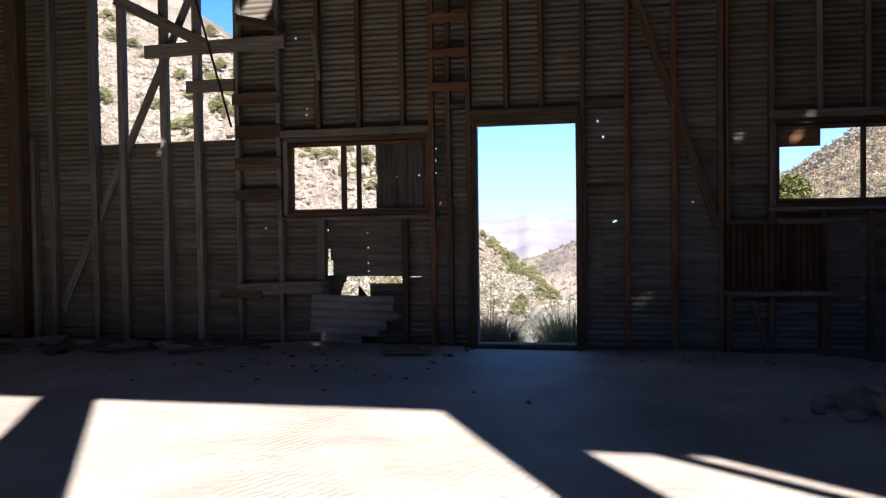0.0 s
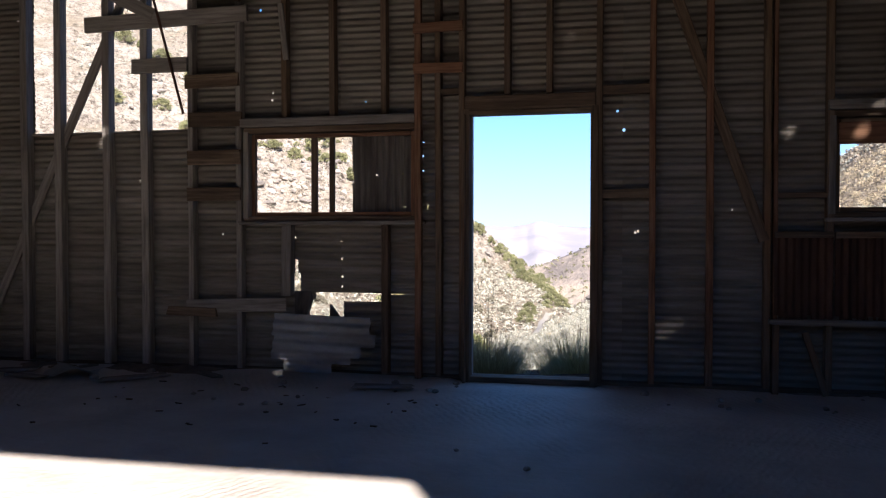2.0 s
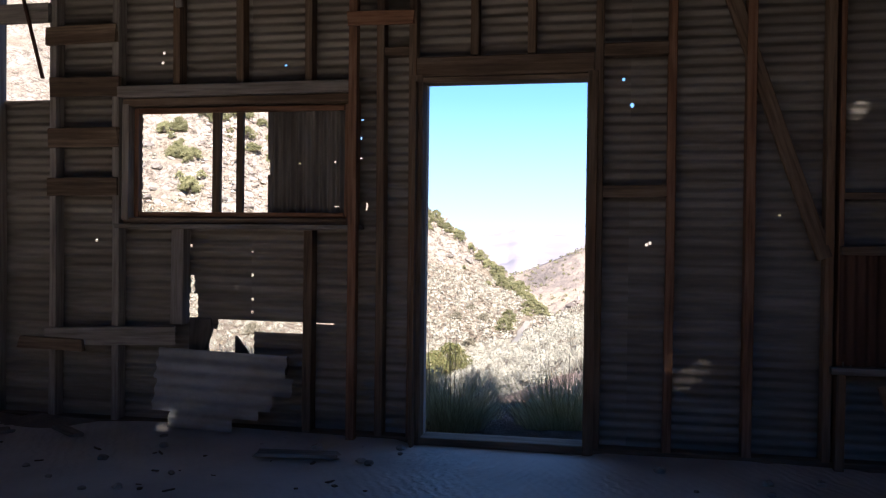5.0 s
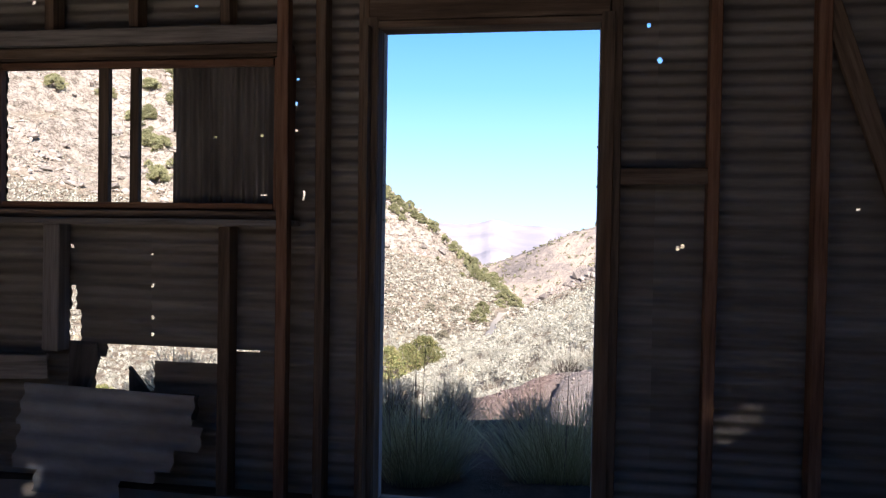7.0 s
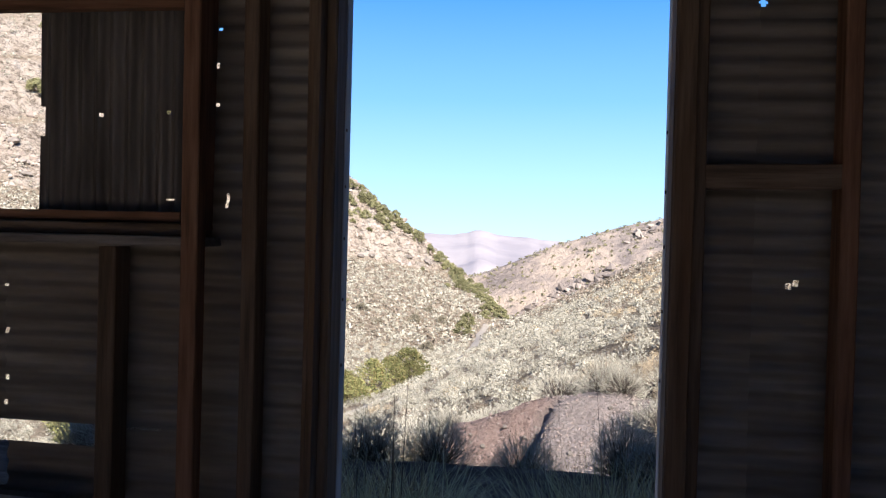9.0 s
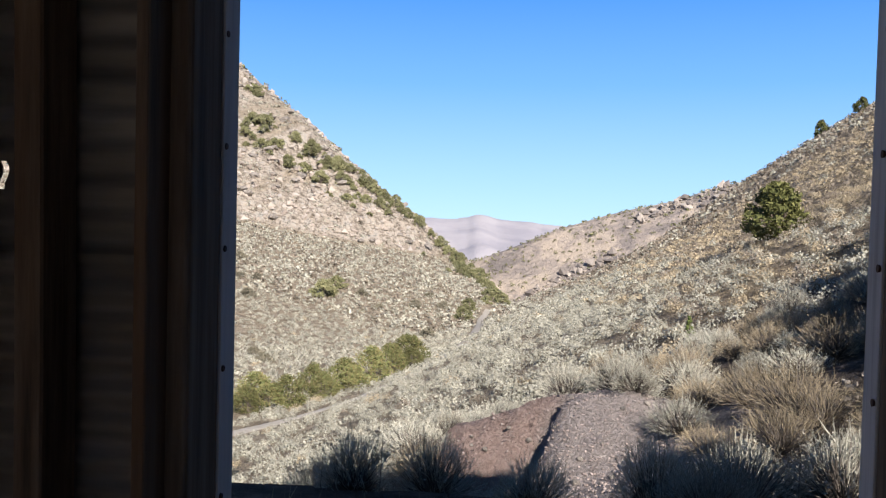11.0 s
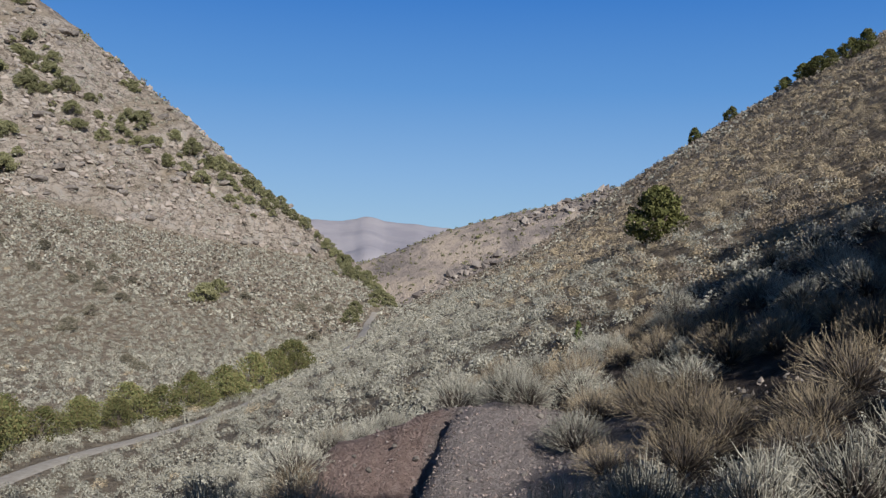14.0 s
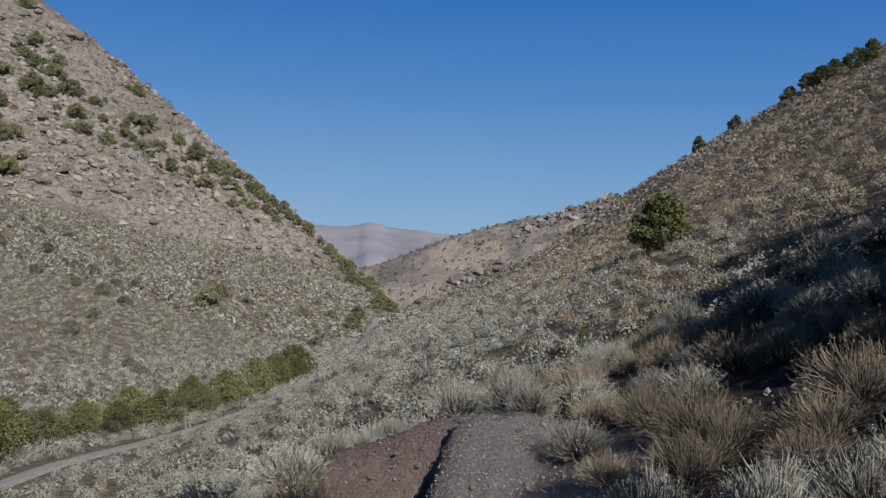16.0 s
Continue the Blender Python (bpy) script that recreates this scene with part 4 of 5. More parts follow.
def tree_proto(seed, name, label, leaf, height, width, clumps, per, leafsize, trunk_h, conic=0.0, flat=0.75):
    """A short trunk with limbs that end in ragged leaf clumps."""
    r = random.Random(seed)
    ob = thing(name, label, "tree" if height > 2 else "bush", group=name + " stand")
    verts, faces, cs = [], [], []
    limb(verts, faces, (0, 0, -0.4), (0.05, 0, trunk_h), 0.045 * height, 0.035 * height, 7)
    for k in range(clumps):
        u = (k + r.random()) / clumps
        z = trunk_h * 0.5 + (height - trunk_h * 0.5) * u
        w = width / 2 * ((1 - u) ** (0.5 + conic * 0.5)) * (1.0 if conic else (0.75 + 0.5 * math.sin(3.0 * u)))
        a = r.uniform(0, 6.283)
        q = w * math.sqrt(r.uniform(0.25, 1))
        c = (math.cos(a) * q, math.sin(a) * q, z * 0.93)
        cs.append(c)
        if k % 3 == 0:
            limb(verts, faces, (0, 0, min(trunk_h * 0.8, z * 0.6)), c, 0.016 * height, 0.004 * height, 5)
    part("trunk", mesh_of("trunk", verts, faces, BARK, True), ob)
    part("crown", big_mesh("crown", *tri_cloud(seed, cs, (leafsize, width * 0.13), per, 0.6, flat), leaf), ob)
    return ob


def place(protos, spots, rng, s0, s1, sink=0.03):
    """Copies of the prototypes at places of the ground; the first use of each prototype moves it there."""
    used = set()
    for x, y in spots:
        p = rng.choice(protos)
        s = rng.uniform(s0, s1)
        m = pose(x, y, float(terrain(x, y)) - sink, rng.uniform(-4, 4), rng.uniform(-4, 4), rng.uniform(0, 360))
        sc = Matrix.Diagonal((s * rng.uniform(0.85, 1.2), s * rng.uniform(0.85, 1.2), s * rng.uniform(0.85, 1.15), 1))
        if p.name not in used:
            used.add(p.name)
            p.matrix_basis = m @ sc
        else:
            o = copy_thing(p, m)
            o.scale = sc.to_scale()
    for p in protos:
        if p.name not in used:
            for o in (*p.children_recursive, p):
                bpy.data.objects.remove(o)


BIG_SHRUBS = [(1.95, 11.7), (2.7, 10.5), (3.7, 9.5), (3.0, 14.0), (2.4, 15.2), (4.9, 15.6), (5.1, 19.4), (5.6, 18.2), (6.6, 16.7), (6.4, 13.8), (5.1, 11.1), (3.2, 12.1), (8.9, 22.1), (8.1, 24.7), (4.3, 10.3)]
FRONT_SAGE = [(3.0, 8.5), (3.6, 7.9), (2.1, 9.6), (1.2, 9.4), (4.4, 8.4), (1.75, 8.6), (2.6, 7.6)]


def build_near_shrubs():
    rng = random.Random(12)
    grey = [sage_proto(s, SAGE, "grey-green sagebrush on dry soil", "sagebrush", 0.64, 1.1, 600, 1000) for s in (101, 102, 103)]
    tan = [sage_proto(s, SAGEDRY, "straw-coloured dry rabbitbrush on dry soil", "rabbitbrush", 0.75, 1.15, 300, 1150) for s in (111, 112, 113)]
    gs, ts, taken = list(FRONT_SAGE), list(BIG_SHRUBS), BIG_SHRUBS + FRONT_SAGE
    tries = 0
    while len(taken) < 165 and tries < 9000:
        tries += 1
        y = 7.5 + 16.5 * rng.random() ** 0.85
        x = rng.uniform(-0.58, 0.62) * (y + 1)
        heap = ((x + 0.7) / 2.3) ** 2 + ((y - 13.2) / 3.6) ** 2
        bare = ((x - 4.4) / 1.5) ** 2 + ((y - 13.0) / 1.6) ** 2
        if heap < 1 or bare < 1 or (y < 9 and x < 1.0) or any((x - a) ** 2 + (y - b) ** 2 < 0.7 for a, b in taken):
            continue
        taken.append((x, y))
        (ts if rng.random() < (0.5 if x > 2 else 0.12) else gs).append((x, y))
    low = [sage_proto(s, SAGE, "low grey sagebrush on the shaded bank", "low_sagebrush", 0.75, 0.9, 700) for s in (105, 106)]
    place(low, [(-5.2 + 0.62 * k + rng.uniform(-0.25, 0.25), 6.0 + rng.uniform(-0.7, 0.8)) for k in range(11)], rng, 0.5, 0.8)
    place(grey, gs, rng, 0.7, 1.25)
    place(tan, ts + [(-2.95, 14.9)], rng, 0.6, 0.95)


build_near_shrubs()


def stuff_shrubs(name, label, spots, size, leaves, leaf, material, seed, tall=0.95):
    """Uncountable far shrubs as one mesh: each a lumpy mound of leaf sprays that lie over its dome."""
    g = np.random.RandomState(seed)
    P = np.asarray(spots, float)
    s = g.uniform(size[0], size[1], len(P)) * g.uniform(0.8, 1.15, len(P))
    base = np.stack([P[:, 0], P[:, 1], terrain(P[:, 0], P[:, 1]) - 0.05 * s], 1)
    ph = np.repeat(g.uniform(0, 6.283, (len(P), 2)), leaves, 0)
    C, S = np.repeat(base, leaves, 0), np.repeat(s, leaves)[:, None]
    m = len(C)
    az, cz = g.uniform(0, 6.283, m), g.uniform(-0.05, 1, m)
    sz = np.sqrt(1 - cz * cz)
    d = np.stack([np.cos(az) * sz, np.sin(az) * sz, cz], 1)
    lump = 1 + 0.25 * np.sin(2 * az + ph[:, 0]) * sz + 0.2 * np.sin(5 * az + ph[:, 1] + 4 * cz)
    p = C + d * (1, 1, tall) * S * (lump * g.uniform(0.74, 1.0, m))[:, None]
    n = d + g.normal(size=(m, 3)) * 0.48
    n /= np.linalg.norm(n, axis=1, keepdims=True)
    a = np.cross(n, g.normal(size=(m, 3)))
    a /= np.linalg.norm(a, axis=1, keepdims=True) + 1e-6
    b = np.cross(n, a)
    h = S * leaf * g.uniform(0.6, 1.4, (m, 1))
    v = np.stack([p + a * h + n * h * 0.35, p - a * h * 0.6 + b * h * 0.7, p - a * h * 0.6 - b * h * 0.7], 1).reshape(-1, 3)
    tagged(new(name, big_mesh(name, v, np.arange(3 * m).reshape(-1, 3), material)), label, "shrubs", kind="stuff")


def scatter(seed, cell, xr, yr, keep):
    """Places about one cell apart, jittered, where keep says so."""
    g = np.random.RandomState(seed)
    x, y = np.meshgrid(np.arange(*xr, cell), np.arange(*yr, cell))
    x = x.ravel() + g.uniform(-0.45, 0.45, x.size) * cell
    y = y.ravel() + g.uniform(-0.45, 0.45, y.size) * cell
    k = keep(x, y, g)
    return np.stack([x[k], y[k]], 1)


def steepness(x, y):
    e = 0.8
    return np.hypot(terrain(x + e, y) - terrain(x - e, y), terrain(x, y + e) - terrain(x, y - e)) / (2 * e)


def off_road(x, y):
    return np.abs(x - road_x(y)) > np.where((y > 54) & (y < 100), 0.35, 1.0)


def build_far_shrubs():
    inview = lambda x, y: (x > -0.75 * y - 6) & (x < 0.75 * y + 8)
    for name, lo, hi, cell, leaves, leaf, seed in (("near", 21, 62, 0.92, 260, 0.085, 1), ("mid", 62, 125, 1.05, 64, 0.18, 11)):
        a = scatter(seed, cell, (-0.75 * hi, 0.75 * hi), (lo, hi), lambda x, y, g: inview(x, y) & off_road(x, y) & (g.uniform(size=len(x)) < 0.8))
        g = np.random.RandomState(seed + 7)
        x, y = a[:, 0], a[:, 1]
        up = np.clip((x + 1 - 0.02 * y) / 15 + 0.3 * wave(x, y, 0.16, 42), 0.03, 0.8)
        u = g.uniform(size=len(a))
        dry, brown = (u < up * 0.75), (u > 1 - up * 0.45)
        stuff_shrubs("sagebrush_" + name, "grey sagebrush covering the canyon slopes", a[~dry & ~brown], (0.28, 0.55), leaves, leaf, SAGEFAR, seed + 1)
        stuff_shrubs("dry_brush_" + name, "straw-coloured dry brush on the sunny slope", a[dry], (0.26, 0.52), leaves, leaf, SAGEDRYFAR, seed + 2)
        stuff_shrubs("brown_brush_" + name, "dark brown leafless brush on the upper slope", a[brown & ~dry], (0.3, 0.6), leaves, leaf, BROWNFAR, seed + 3)
    b = scatter(4, 1.1, (-170, 130), (125, 260), lambda x, y, g: inview(x, y) & off_road(x, y) & (g.uniform(size=len(x)) < np.where(steepness(x, y) > 0.55, 0.3, 0.85)))
    mixed = np.random.RandomState(44).uniform(size=len(b)) < np.where(b[:, 0] > -4, 0.7, 0.3)
    stuff_shrubs("sagebrush_far", "grey sagebrush on the far slopes", b[~mixed], (0.35, 0.7), 14, 0.38, SAGEFAR, 5)
    stuff_shrubs("brown_brush_far", "dark brown brush on the far slopes", b[mixed], (0.35, 0.75), 14, 0.42, BROWNFAR, 8)
    c = scatter(6, 2.8, (-120, 180), (262, 440), lambda x, y, g: inview(x, y) & (g.uniform(size=len(x)) < 0.4))
    stuff_shrubs("brush_distant", "dark brush dotting the distant hill", c, (0.6, 1.5), 12, 0.42, SHRUBG, 7)


def farleaf(name, stops):
    """Far brush: the tint also drifts from patch to patch."""
    m = leafmat(name, stops, 0.0)
    t = m.node_tree
    b = t.nodes["Principled BSDF"]
    src = b.inputs["Base Color"].links[0].from_socket
    geo = t.nodes.new("ShaderNodeNewGeometry")
    nz = t.nodes.new("ShaderNodeTexNoise")
    nz.inputs["Scale"].default_value, nz.inputs["Detail"].default_value = 0.9, 2
    t.links.new(geo.outputs["Position"], nz.inputs["Vector"])
    mr = t.nodes.new("ShaderNodeMapRange")
    mr.inputs[1].default_value, mr.inputs[2].default_value, mr.inputs[3].default_value, mr.inputs[4].default_value = 0.3, 0.7, 0.65, 1.3
    t.links.new(nz.outputs[0], mr.inputs[0])
    hs = t.nodes.new("ShaderNodeHueSaturation")
    t.links.new(mr.outputs[0], hs.inputs["Value"])
    t.links.new(src, hs.inputs["Color"])
    t.links.new(hs.outputs[0], b.inputs["Base Color"])
    return m


SAGEFAR = farleaf("far_sage_leaf", [(0.31, 0.3, 0.237), (0.37, 0.357, 0.287), (0.43, 0.415, 0.343)])
BROWNFAR = farleaf("far_brown_brush", [(0.18, 0.155, 0.12), (0.22, 0.185, 0.145), (0.26, 0.22, 0.17)])
SAGEDRYFAR = farleaf("far_dry_brush", [(0.36, 0.29, 0.19), (0.42, 0.345, 0.23), (0.47, 0.4, 0.275)])
build_far_shrubs()


JUNIPERS = [(51.1, 184.0), (56.4, 177.0), (61.2, 152.0), (54.1, 125.0), (58.6, 154.0), (50.9, 107.2), (52.2, 114.8), (54.4, 130.2), (58.0, 141.0)]
# unseen junipers beside the view, added to cast shade on the right slope
SHADE_JUNIPERS = [(8.9, 10.8), (10.4, 11.8), (11.4, 13.8), (12.9, 16.8), (15.9, 21.8)]
CRAG_BUSHES = [(-124.6, 223.7), (-120.1, 214.5), (-110.8, 204.4), (-115.0, 204.4), (-105.5, 193.6), (-125.9, 237.6), (-122.6, 237.6), (-116.1, 223.7), (-112.8, 226.5), (-117.4, 240.5), (-115.4, 234.8), (-108.5, 230.6), (-103.6, 223.7), (-100.8, 221.1), (-103.4, 233.4), (-93.2, 236.2), (-89.9, 236.2), (-86.3, 225.1), (-75.6, 237.6), (-67.5, 236.2)]
HILL_BUSHES = [(-99.1, 229.2), (-95.5, 223.7), (-99.1, 253.9), (-92.1, 227.8), (-84.0, 229.2), (-80.6, 237.6), (-79.0, 226.5), (-75.7, 230.6), (-69.9, 234.8), (-65.0, 232.0), (-61.4, 225.1), (-68.9, 225.1), (-63.9, 237.6), (-59.3, 234.8), (-56.7, 227.8), (-55.4, 232.0), (-52.8, 234.8), (-49.6, 234.8), (-46.0, 233.4), (-53.1, 229.2), (-41.4, 145.7), (-40.3, 133.9), (-19.2, 160.5), (-18.5, 146.6)]
RIDGE_BUSHES = [(-38.5, 232.0), (-36.0, 232.0), (-33.4, 230.6), (-30.6, 227.8), (-26.8, 210.6), (-24.3, 208.1), (-22.3, 209.4), (-18.6, 197.1), (-16.6, 185.6), (-14.0, 177.9), (-42.0, 232.5), (-28.5, 220.0), (-21.0, 202.0), (-57.5, 235.0), (-47.5, 234.0)]
APRON_BUSHES = [(-78.8, 155.8), (-75.0, 159.6), (-69.2, 139.7), (-62.3, 122.3), (-62.1, 134.7), (-58.2, 132.3), (-59.8, 145.7), (-53.2, 129.1), (-56.0, 121.5), (-51.5, 120.1), (-46.7, 106.3), (-51.3, 132.3), (-36.4, 144.0), (-31.7, 137.2), (-30.0, 78.9), (-47.3, 117.9), (-85.1, 161.5), (-74.3, 133.9), (-27.2, 162.5), (-27.2, 147.5), (-23.2, 154.8), (-19.8, 116.5), (-33.0, 84.0), (-45.0, 97.0)]
WINDOW_BUSHES = [(-165.6, 243.4), (-151.1, 234.8), (-141.9, 204.4), (-156.2, 232.0), (-143.0, 232.0), (-132.6, 214.5), (-133.1, 232.0), (-123.4, 213.2), (-139.8, 264.8), (-115.6, 222.4), (-125.5, 243.4), (-162.6, 255.4)]
WILLOWS = [(-24.1, 48.3), (-25.6, 45.6), (-24.4, 42.4), (-24.0, 53.3), (-21.4, 52.9), (-19.8, 56.3), (-19.6, 61.7), (-16.6, 61.6), (-15.9, 65.4), (-15.2, 70.2), (-13.9, 73.0), (-20.7, 54.9), (-27.5, 50.5), (-22.8, 50.5), (-18.0, 59.5), (-22.5, 57.0), (-26.5, 47.5), (-17.5, 63.5), (-28.5, 44.0), (-14.8, 76.0), (-31.0, 47.0)]


def build_trees():
    rng = random.Random(5)
    jun = [tree_proto(s, "juniper", "dense dark green juniper on the dry slope", JUNIPER, 5.0, 5.0, k, 60, 0.2, 1.0) for s, k in ((201, 70), (202, 55))]
    first = copy_thing(jun[0], pose(11.1, 47.2, float(terrain(11.1, 47.2)) - 0.15, 0, 0, 40))
    first.scale = (0.76, 0.76, 0.66)
    place(jun[:1], JUNIPERS, rng, 0.5, 0.8, 0.2)
    place(jun[1:], SHADE_JUNIPERS, rng, 0.6, 0.85, 0.2)
    pine = tree_proto(210, "young_juniper", "small bright green conical juniper", SHRUBP, 1.6, 0.8, 30, 40, 0.06, 0.3, 1.0)
    place([pine], [(3.5, 24.8)], rng, 0.55, 0.6, 0.05)
    bush = [tree_proto(s, "hill_bush", "olive green mahogany bush on the rocky hillside", SHRUBG, 3.0, 4.4, 46, 50, 0.19, 0.3) for s in (221, 222, 223)]
    place(bush, HILL_BUSHES + CRAG_BUSHES[:8] + RIDGE_BUSHES, rng, 0.75, 1.15, 0.3)
    wide = [tree_proto(s, "crag_bush", "broad dark olive bush among the crags", SHRUBG, 3.6, 6.2, 52, 60, 0.22, 0.3) for s in (224, 227)]
    place(wide, CRAG_BUSHES + WINDOW_BUSHES, rng, 0.8, 1.15, 0.3)
    small = [tree_proto(s, "low_bush", "low grey-brown bush on the stony apron", GREYBUSH, 1.7, 2.6, 40, 34, 0.13, 0.3) for s in (225, 226)]
    place(small, APRON_BUSHES, rng, 0.7, 1.1, 0.2)
    shoot = [tree_proto(s, "small_hill_bush", "small olive bush between the crags", SHRUBG, 1.9, 2.6, 30, 28, 0.18, 0.3) for s in (241, 242)]
    place(shoot, [(x + rng.gauss(0, 3.5), y + rng.gauss(0, 3.5)) for x, y in (CRAG_BUSHES + HILL_BUSHES[:20]) * 2 + RIDGE_BUSHES], rng, 0.5, 1.3, 0.2)
    wil = [tree_proto(s, "willow_bush", "yellow-green willow bush along the creek bed", WILLOW, 2.6, 3.2, 90, 50, 0.085, 0.4) for s in (231, 232, 233)]
    place(wil, WILLOWS, rng, 0.7, 1.15, 0.2)


GREYBUSH = leafmat("grey_brown_bush", [(0.12, 0.11, 0.08), (0.18, 0.165, 0.12), (0.24, 0.215, 0.16)])
SHRUBP = leafmat("bright_juniper", [(0.07, 0.1, 0.03), (0.11, 0.14, 0.045), (0.15, 0.18, 0.06)])


build_trees()


def build_grass():
    """Tall bunch grass outside the threshold."""
    for k, (x, y, h, n, w) in enumerate(((-0.72, 1.05, 0.6, 420, 0.22), (-0.98, 1.5, 0.62, 300, 0.25), (0.12, 1.1, 0.68, 520, 0.3), (-0.02, 1.7, 0.6, 330, 0.3), (0.5, 1.5, 0.66, 360, 0.3), (-1.4, 2.0, 0.6, 300, 0.3), (-0.9, 2.6, 0.55, 300, 0.35), (0.3, 2.6, 0.6, 300, 0.35))):
        t = thing("bunch_grass", "tall dry bunch grass beside the threshold", "grass", (x, y, float(terrain(x, y)) - 0.02), "bunch grass tufts")
        part("leaf_tuft", big_mesh("leaf_tuft", *blades(300 + k, int(n * 1.8), w, h * 0.8, 0.0026, 0.8, 0.6, 0.0, (0.2, 1.0)), GRASS), t)
        part("stalk_tuft", big_mesh("stalk_tuft", *blades(330 + k, 22, w * 0.9, h * 1.15, 0.0022, 0.35, 0.2, 0.0, (0.6, 1.0)), SAGEDRY), t)
        part("seed_stalk", big_mesh("seed_stalk", *blades(360 + k, 3, w * 1.2, h * 1.65, 0.0035, 0.14, 0.06, 0.0, (0.75, 1.0)), TWIG), t, "thin dark dead seed stalk")


build_grass()


def build_debris():
    """Broken boards, bent sheet and stones along the foot of the wall."""
    r = random.Random(9)
    for x, y, l, wd, a in ((-5.75, -0.5, 0.9, 0.14, 12), (-5.3, -0.75, 0.7, 0.1, -20), (-4.85, -0.45, 0.5, 0.12, 30), (-4.5, -0.7, 0.45, 0.09, -8), (-3.55, -0.55, 0.6, 0.1, 40), (-1.35, -0.5, 0.55, 0.1, 8), (-5.6, -1.0, 0.6, 0.16, 50), (-3.0, -0.3, 0.4, 0.08, -35)):
        t = thing("broken_board", "broken weathered board lying on the dusty floor", "board", (x, y, 0), "broken boards")
        plank("board", l, wd, 0.025, GREYWOOD_X, t, at=(0, 0, 0.03), rot=(0, r.uniform(0, 1.5), a), chip=0.08)
    for x, y, s in ((-5.45, -0.45, 0.5), (-5.0, -0.8, 0.4), (-4.2, -0.5, 0.45)):
        t = thing("scrap_sheet", "bent scrap of grey sheet metal on the floor", "scrap metal", (x, y, 0.0), "scrap sheets")
        n, vs, fs = 7, [], []
        for top in (0, 1):
            for i in range(n):
                for j in range(n):
                    u, v = i / (n - 1) - 0.5, j / (n - 1) - 0.5
                    vs.append((u * s * (1 + 0.15 * math.sin(9 * v + x)), v * s * 0.7, 0.015 + 0.09 * s * (1 + math.sin(5 * u + 4 * v + x)) + 0.004 * top))
        for top in (0, 1):
            for i in range(n - 1):
                for j in range(n - 1):
                    q = [top * n * n + i * n + j, top * n * n + i * n + n + j, top * n * n + i * n + n + j + 1, top * n * n + i * n + j + 1]
                    fs.append(q if top else q[::-1])
        part("sheet", mesh_of("sheet", vs, fs, SHEET if s > 0.42 else IRONV, True), t).rotation_euler = (0, 0, r.uniform(0, 3))

    chips = [bm_mesh("wood_chip", plank_bm(l, wd, 0.012, r, 0.003, 0.01), WOODX) for l, wd in ((0.07, 0.025), (0.05, 0.035), (0.1, 0.015))]

    def stone(x, y, s, name="stone", label="rough pale stone on the dusty floor", group="floor stones", material=STONE, z=0.0):
        bm = bmesh.new()
        bmesh.ops.create_icosphere(bm, subdivisions=2, radius=s)
        o = r.uniform(0, 50)
        for v in bm.verts:
            v.co *= 1 + 0.35 * noise.noise(v.co * (1.4 / s) + Vector((o, 0, 0))) + 0.12 * noise.noise(v.co * (4 / s) + Vector((0, o, 0)))
            v.co.z *= 0.62
        ob = tagged(new(name, bm_mesh(name, bm, material)), label, "stone", group)
        ob.matrix_basis = pose(x, y, z + s * 0.42, 0, 0, r.uniform(0, 360))
    for x, y, s in ((2.2, -2.5, 0.15), (2.42, -2.7, 0.18), (2.05, -2.3, 0.09), (2.3, -2.25, 0.12), (2.6, -2.4, 0.2), (2.12, -2.75, 0.07), (1.95, -2.55, 0.05), (2.75, -2.8, 0.16), (1.7, -2.8, 0.03)):
        stone(x, y, s)
    for k in range(46):
        x = r.uniform(-6.2, 5.2)
        if abs(x + 0.24) < 0.55:
            continue
        stone(x, -abs(r.gauss(0.1, 0.35)) - 0.1, r.uniform(0.012, 0.045), "pebble", "small chunk of rubble at the wall foot", "wall foot rubble")
    for k in range(40):
        x, y = r.gauss(-2.3, 0.9), r.gauss(-1.2, 0.45)
        t = tagged(new("wood_chip", chips[k % 3]), "small dark splinter on the dusty floor", "wood chip", "floor splinters")
        t.matrix_basis = pose(x, min(y, -0.6), 0.012, 0, 0, r.uniform(0, 360)) @ Matrix.Scale(r.uniform(0.3, 0.8), 4)
    for x, y, s in ((-2.04, -1.24, 0.025), (-2.43, -0.77, 0.03), (-0.4, -2.2, 0.015), (0.05, -2.5, 0.02), (-2.2, -1.3, 0.02), (-2.5, -1.15, 0.018), (-2.75, -1.0, 0.02), (-1.9, -0.95, 0.02)):
        stone(x, y, s, "pebble", "small chunk of rubble on the floor", "floor rubble")


build_debris()


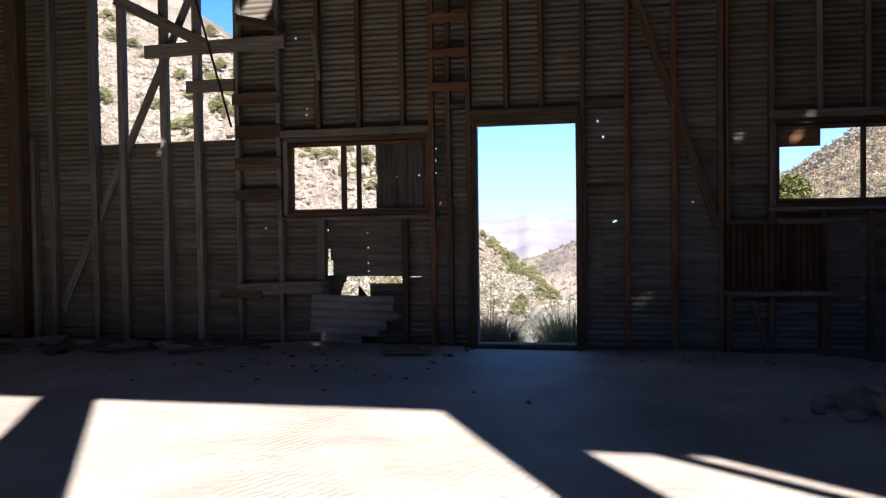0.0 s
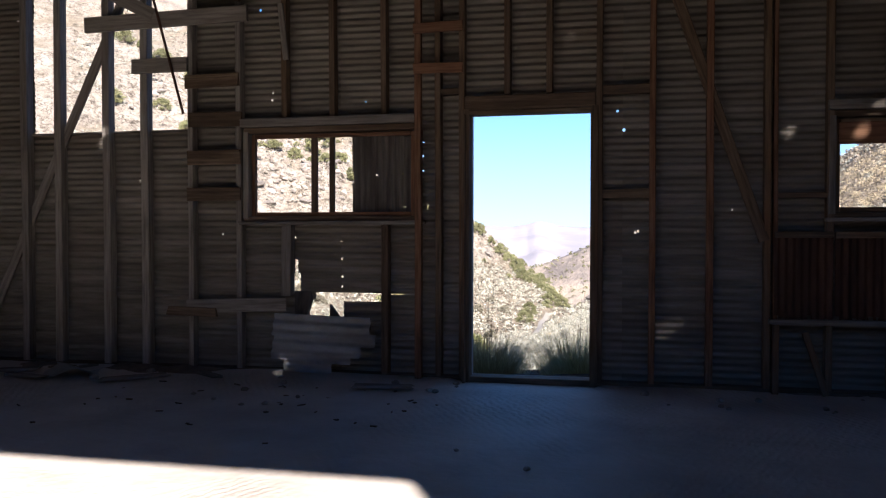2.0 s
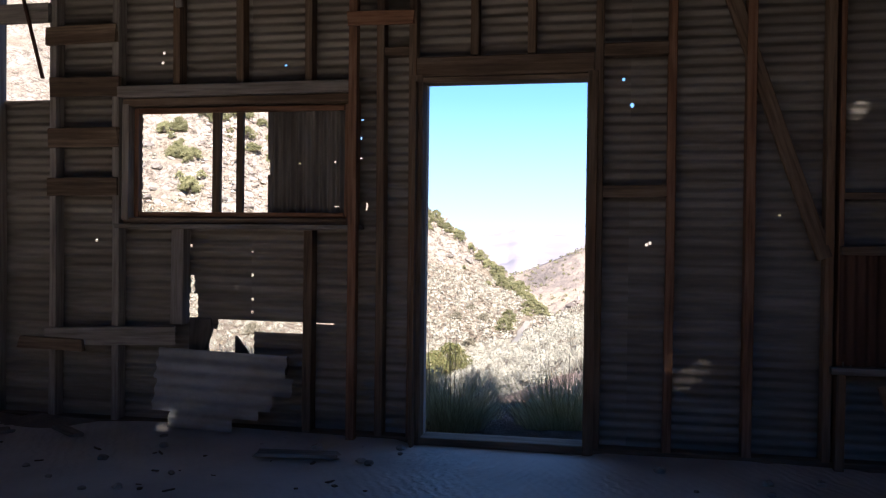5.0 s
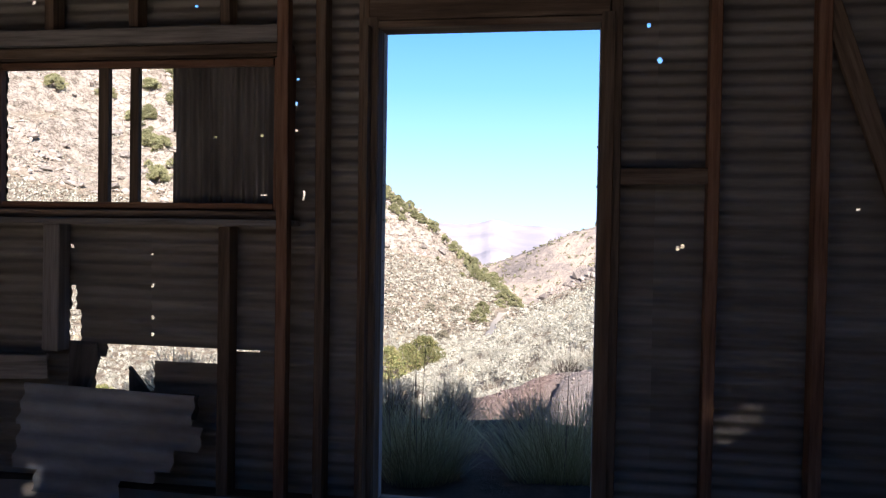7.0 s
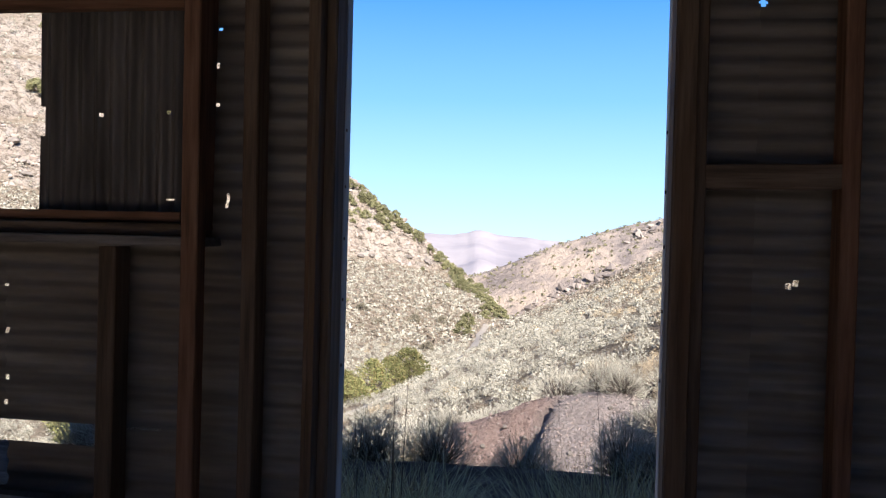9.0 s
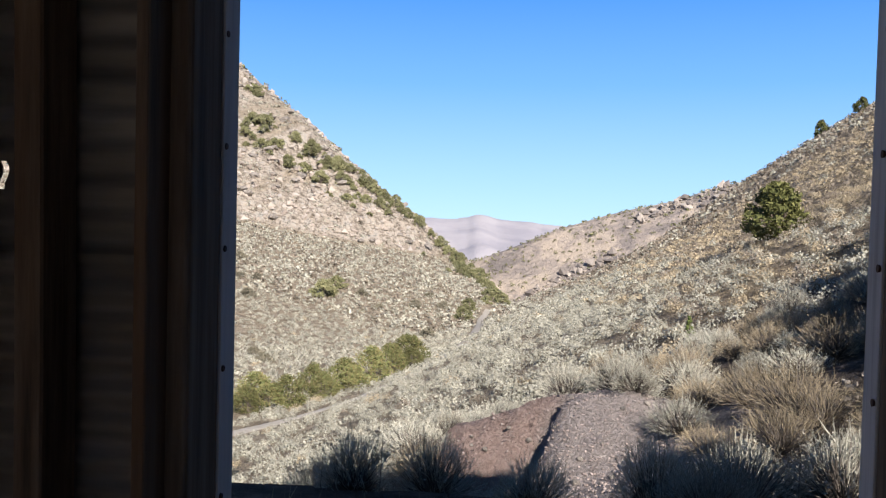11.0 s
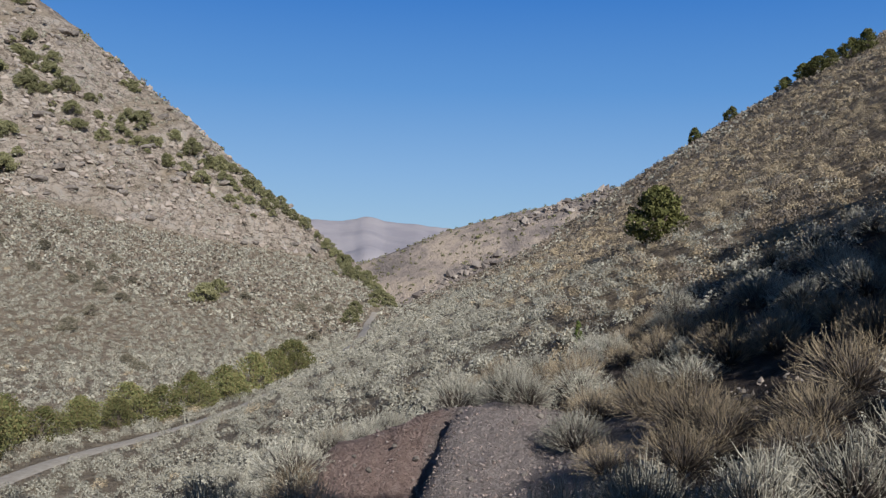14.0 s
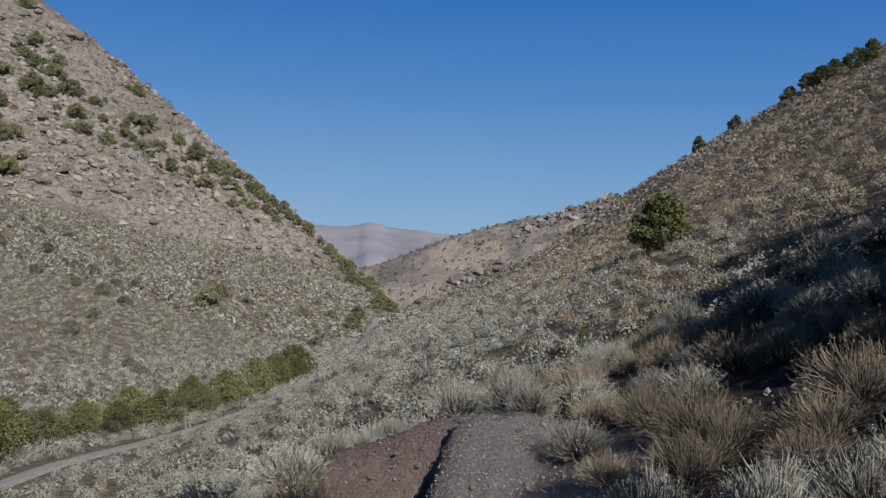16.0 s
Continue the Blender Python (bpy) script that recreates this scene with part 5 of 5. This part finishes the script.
def build_rocks():
    """Outcrops and boulders of the hillsides, and lumps on the spoil heap."""
    r = random.Random(15)
    meshes = []
    for k in range(4):
        bm = bmesh.new()
        bmesh.ops.create_icosphere(bm, subdivisions=2, radius=1)
        for v in bm.verts:
            v.co *= 1 + 0.45 * noise.noise(v.co * 1.3 + Vector((k * 9, 0, 0))) + 0.2 * noise.noise(v.co * 3.5 + Vector((0, k * 5, 0)))
        meshes.append(bm_mesh("boulder", bm, CRAG))
    n = 0
    while n < 200:
        x, y = r.uniform(-140, -25), r.uniform(150, 265)
        if float(steepness(x, y)) < 0.5 or float(terrain(x, y)) < -8:
            continue
        n += 1
        s = r.uniform(0.3, 1.4)
        ob = tagged(new("boulder", meshes[n % 4]), "grey-brown rock outcrop on the steep hillside", "rock", "hillside outcrops")
        ob.matrix_basis = pose(x, y, float(terrain(x, y)) + 0.1 * s, r.uniform(-20, 20), r.uniform(-20, 20), r.uniform(0, 360)) @ Matrix.Diagonal((s * 1.5, s, s * 0.6, 1))
    for k in range(90):
        a, q = r.uniform(0, 6.283), math.sqrt(r.random())
        x, y = -0.3 + 2.2 * q * math.cos(a), 13.5 + 3.8 * q * math.sin(a)
        s = r.uniform(0.015, 0.07)
        ob = tagged(new("clod", meshes[k % 4]), "reddish stone on the spoil heap", "stone", "spoil heap stones")
        ob.matrix_basis = pose(x, y, float(terrain(x, y)) + 0.2 * s, 0, 0, r.uniform(0, 360)) @ Matrix.Diagonal((s, s, s * 0.8, 1))
    for k in range(70):
        y = r.uniform(5, 26)
        x = r.uniform(0.12, 0.5) * y
        s = r.uniform(0.02, 0.09)
        ob = tagged(new("rock", meshes[k % 4]), "loose grey stone between the shrubs", "stone", "slope stones")
        ob.matrix_basis = pose(x, y, float(terrain(x, y)) + 0.2 * s, 0, 0, r.uniform(0, 360)) @ Matrix.Diagonal((s, s, s * 0.8, 1))


CRAG = mat("crag_rock", [(0.13, 0.115, 0.1), (0.22, 0.195, 0.17), (0.3, 0.27, 0.235)], 0.95, (1, 1, 1), 1.6, 0.7, 7, per=0.2, dist=0.05)
build_rocks()


def build_heap_gravel():
    """Loose broken stone over the spoil heap: one joined mesh of small angular bits."""
    g = np.random.RandomState(77)
    n = 3200
    x, y = g.normal(-0.4, 1.2, n), g.normal(13.2, 1.5, n)
    s = 0.01 + 0.022 * g.uniform(0, 1, n) ** 3
    c = np.stack([x, y, terrain(x, y) + 0.3 * s], 1)
    o = np.array([(1, 0, 0), (-1, 0, 0), (0, 1, 0), (0, -1, 0), (0, 0, 0.8), (0, 0, -0.8)])
    v = c[:, None] + o[None] * s[:, None, None] * g.uniform(0.6, 1.5, (n, 6, 1)) + g.normal(size=(n, 6, 3)) * 0.2 * s[:, None, None]
    f = np.array([(0, 2, 4), (2, 1, 4), (1, 3, 4), (3, 0, 4), (2, 0, 5), (1, 2, 5), (3, 1, 5), (0, 3, 5)])
    me = big_mesh("heap_gravel", v.reshape(-1, 3), (np.arange(n)[:, None, None] * 6 + f).reshape(-1, 3), RUBBLE)
    tagged(new("heap_gravel", me), "loose reddish grey broken stone on the spoil heap", "gravel", kind="stuff")


def loose_rock(name, label, seed, n, box, keep, size, material):
    """Uncountable broken rock on a slope: one joined mesh of angular blocks."""
    g = np.random.RandomState(seed)
    x, y = g.uniform(box[0], box[1], n), g.uniform(box[2], box[3], n)
    k = keep(x, y)
    x, y = x[k], y[k]
    n = len(x)
    s = size[0] + (size[1] - size[0]) * g.uniform(0, 1, n) ** 3
    c = np.stack([x, y, terrain(x, y) + 0.15 * s], 1)
    o = np.array([(1, 0.3, 0), (-1, -0.2, 0.1), (0.2, 1, 0), (-0.1, -1, 0.1), (0.3, 0, 0.9), (-0.5, 0.2, 0.7), (0, 0, -0.9)])
    v = c[:, None] + o[None] * s[:, None, None] * g.uniform(0.6, 1.4, (n, 7, 3)) + g.normal(size=(n, 7, 3)) * 0.2 * s[:, None, None]
    f = np.array([(0, 2, 4), (2, 5, 4), (2, 1, 5), (1, 3, 5), (3, 4, 5), (3, 0, 4), (2, 0, 6), (1, 2, 6), (3, 1, 6), (0, 3, 6)])
    me = big_mesh(name, v.reshape(-1, 3), (np.arange(n)[:, None, None] * 7 + f).reshape(-1, 3), material)
    tagged(new(name, me), label, "rocks", kind="stuff")


CRAGBITS = leafmat("broken_crag_rock", [(0.18, 0.15, 0.125), (0.26, 0.22, 0.185), (0.33, 0.285, 0.24), (0.28, 0.255, 0.23)])
DARKBITS = leafmat("dark_scree_rock", [(0.12, 0.105, 0.095), (0.2, 0.175, 0.155), (0.33, 0.29, 0.25)])
loose_rock("cliff_rock", "broken grey-brown rock over the steep hillside", 91, 9000, (-140, -22, 150, 268), lambda x, y: (steepness(x, y) > 0.5) & (wave(x, y, 0.13, 51) > -0.25), (0.15, 1.1), CRAGBITS)
loose_rock("valley_hill_rock", "dark scree and outcrops on the hill down the valley", 92, 9000, (-50, 140, 268, 430), lambda x, y: wave(x, y, 0.05, 52) > 0.0, (0.3, 2.5), DARKBITS)
loose_rock("bank_stone", "loose grey stones on the shaded cut bank", 93, 900, (2.0, 8.5, 7.5, 17.0), lambda x, y: wave(x, y, 0.9, 53) > 0.1, (0.012, 0.07), CRAGBITS)

RUBBLE = leafmat("reddish_broken_stone", [(0.22, 0.175, 0.155), (0.3, 0.245, 0.22), (0.38, 0.32, 0.29)])
build_heap_gravel()
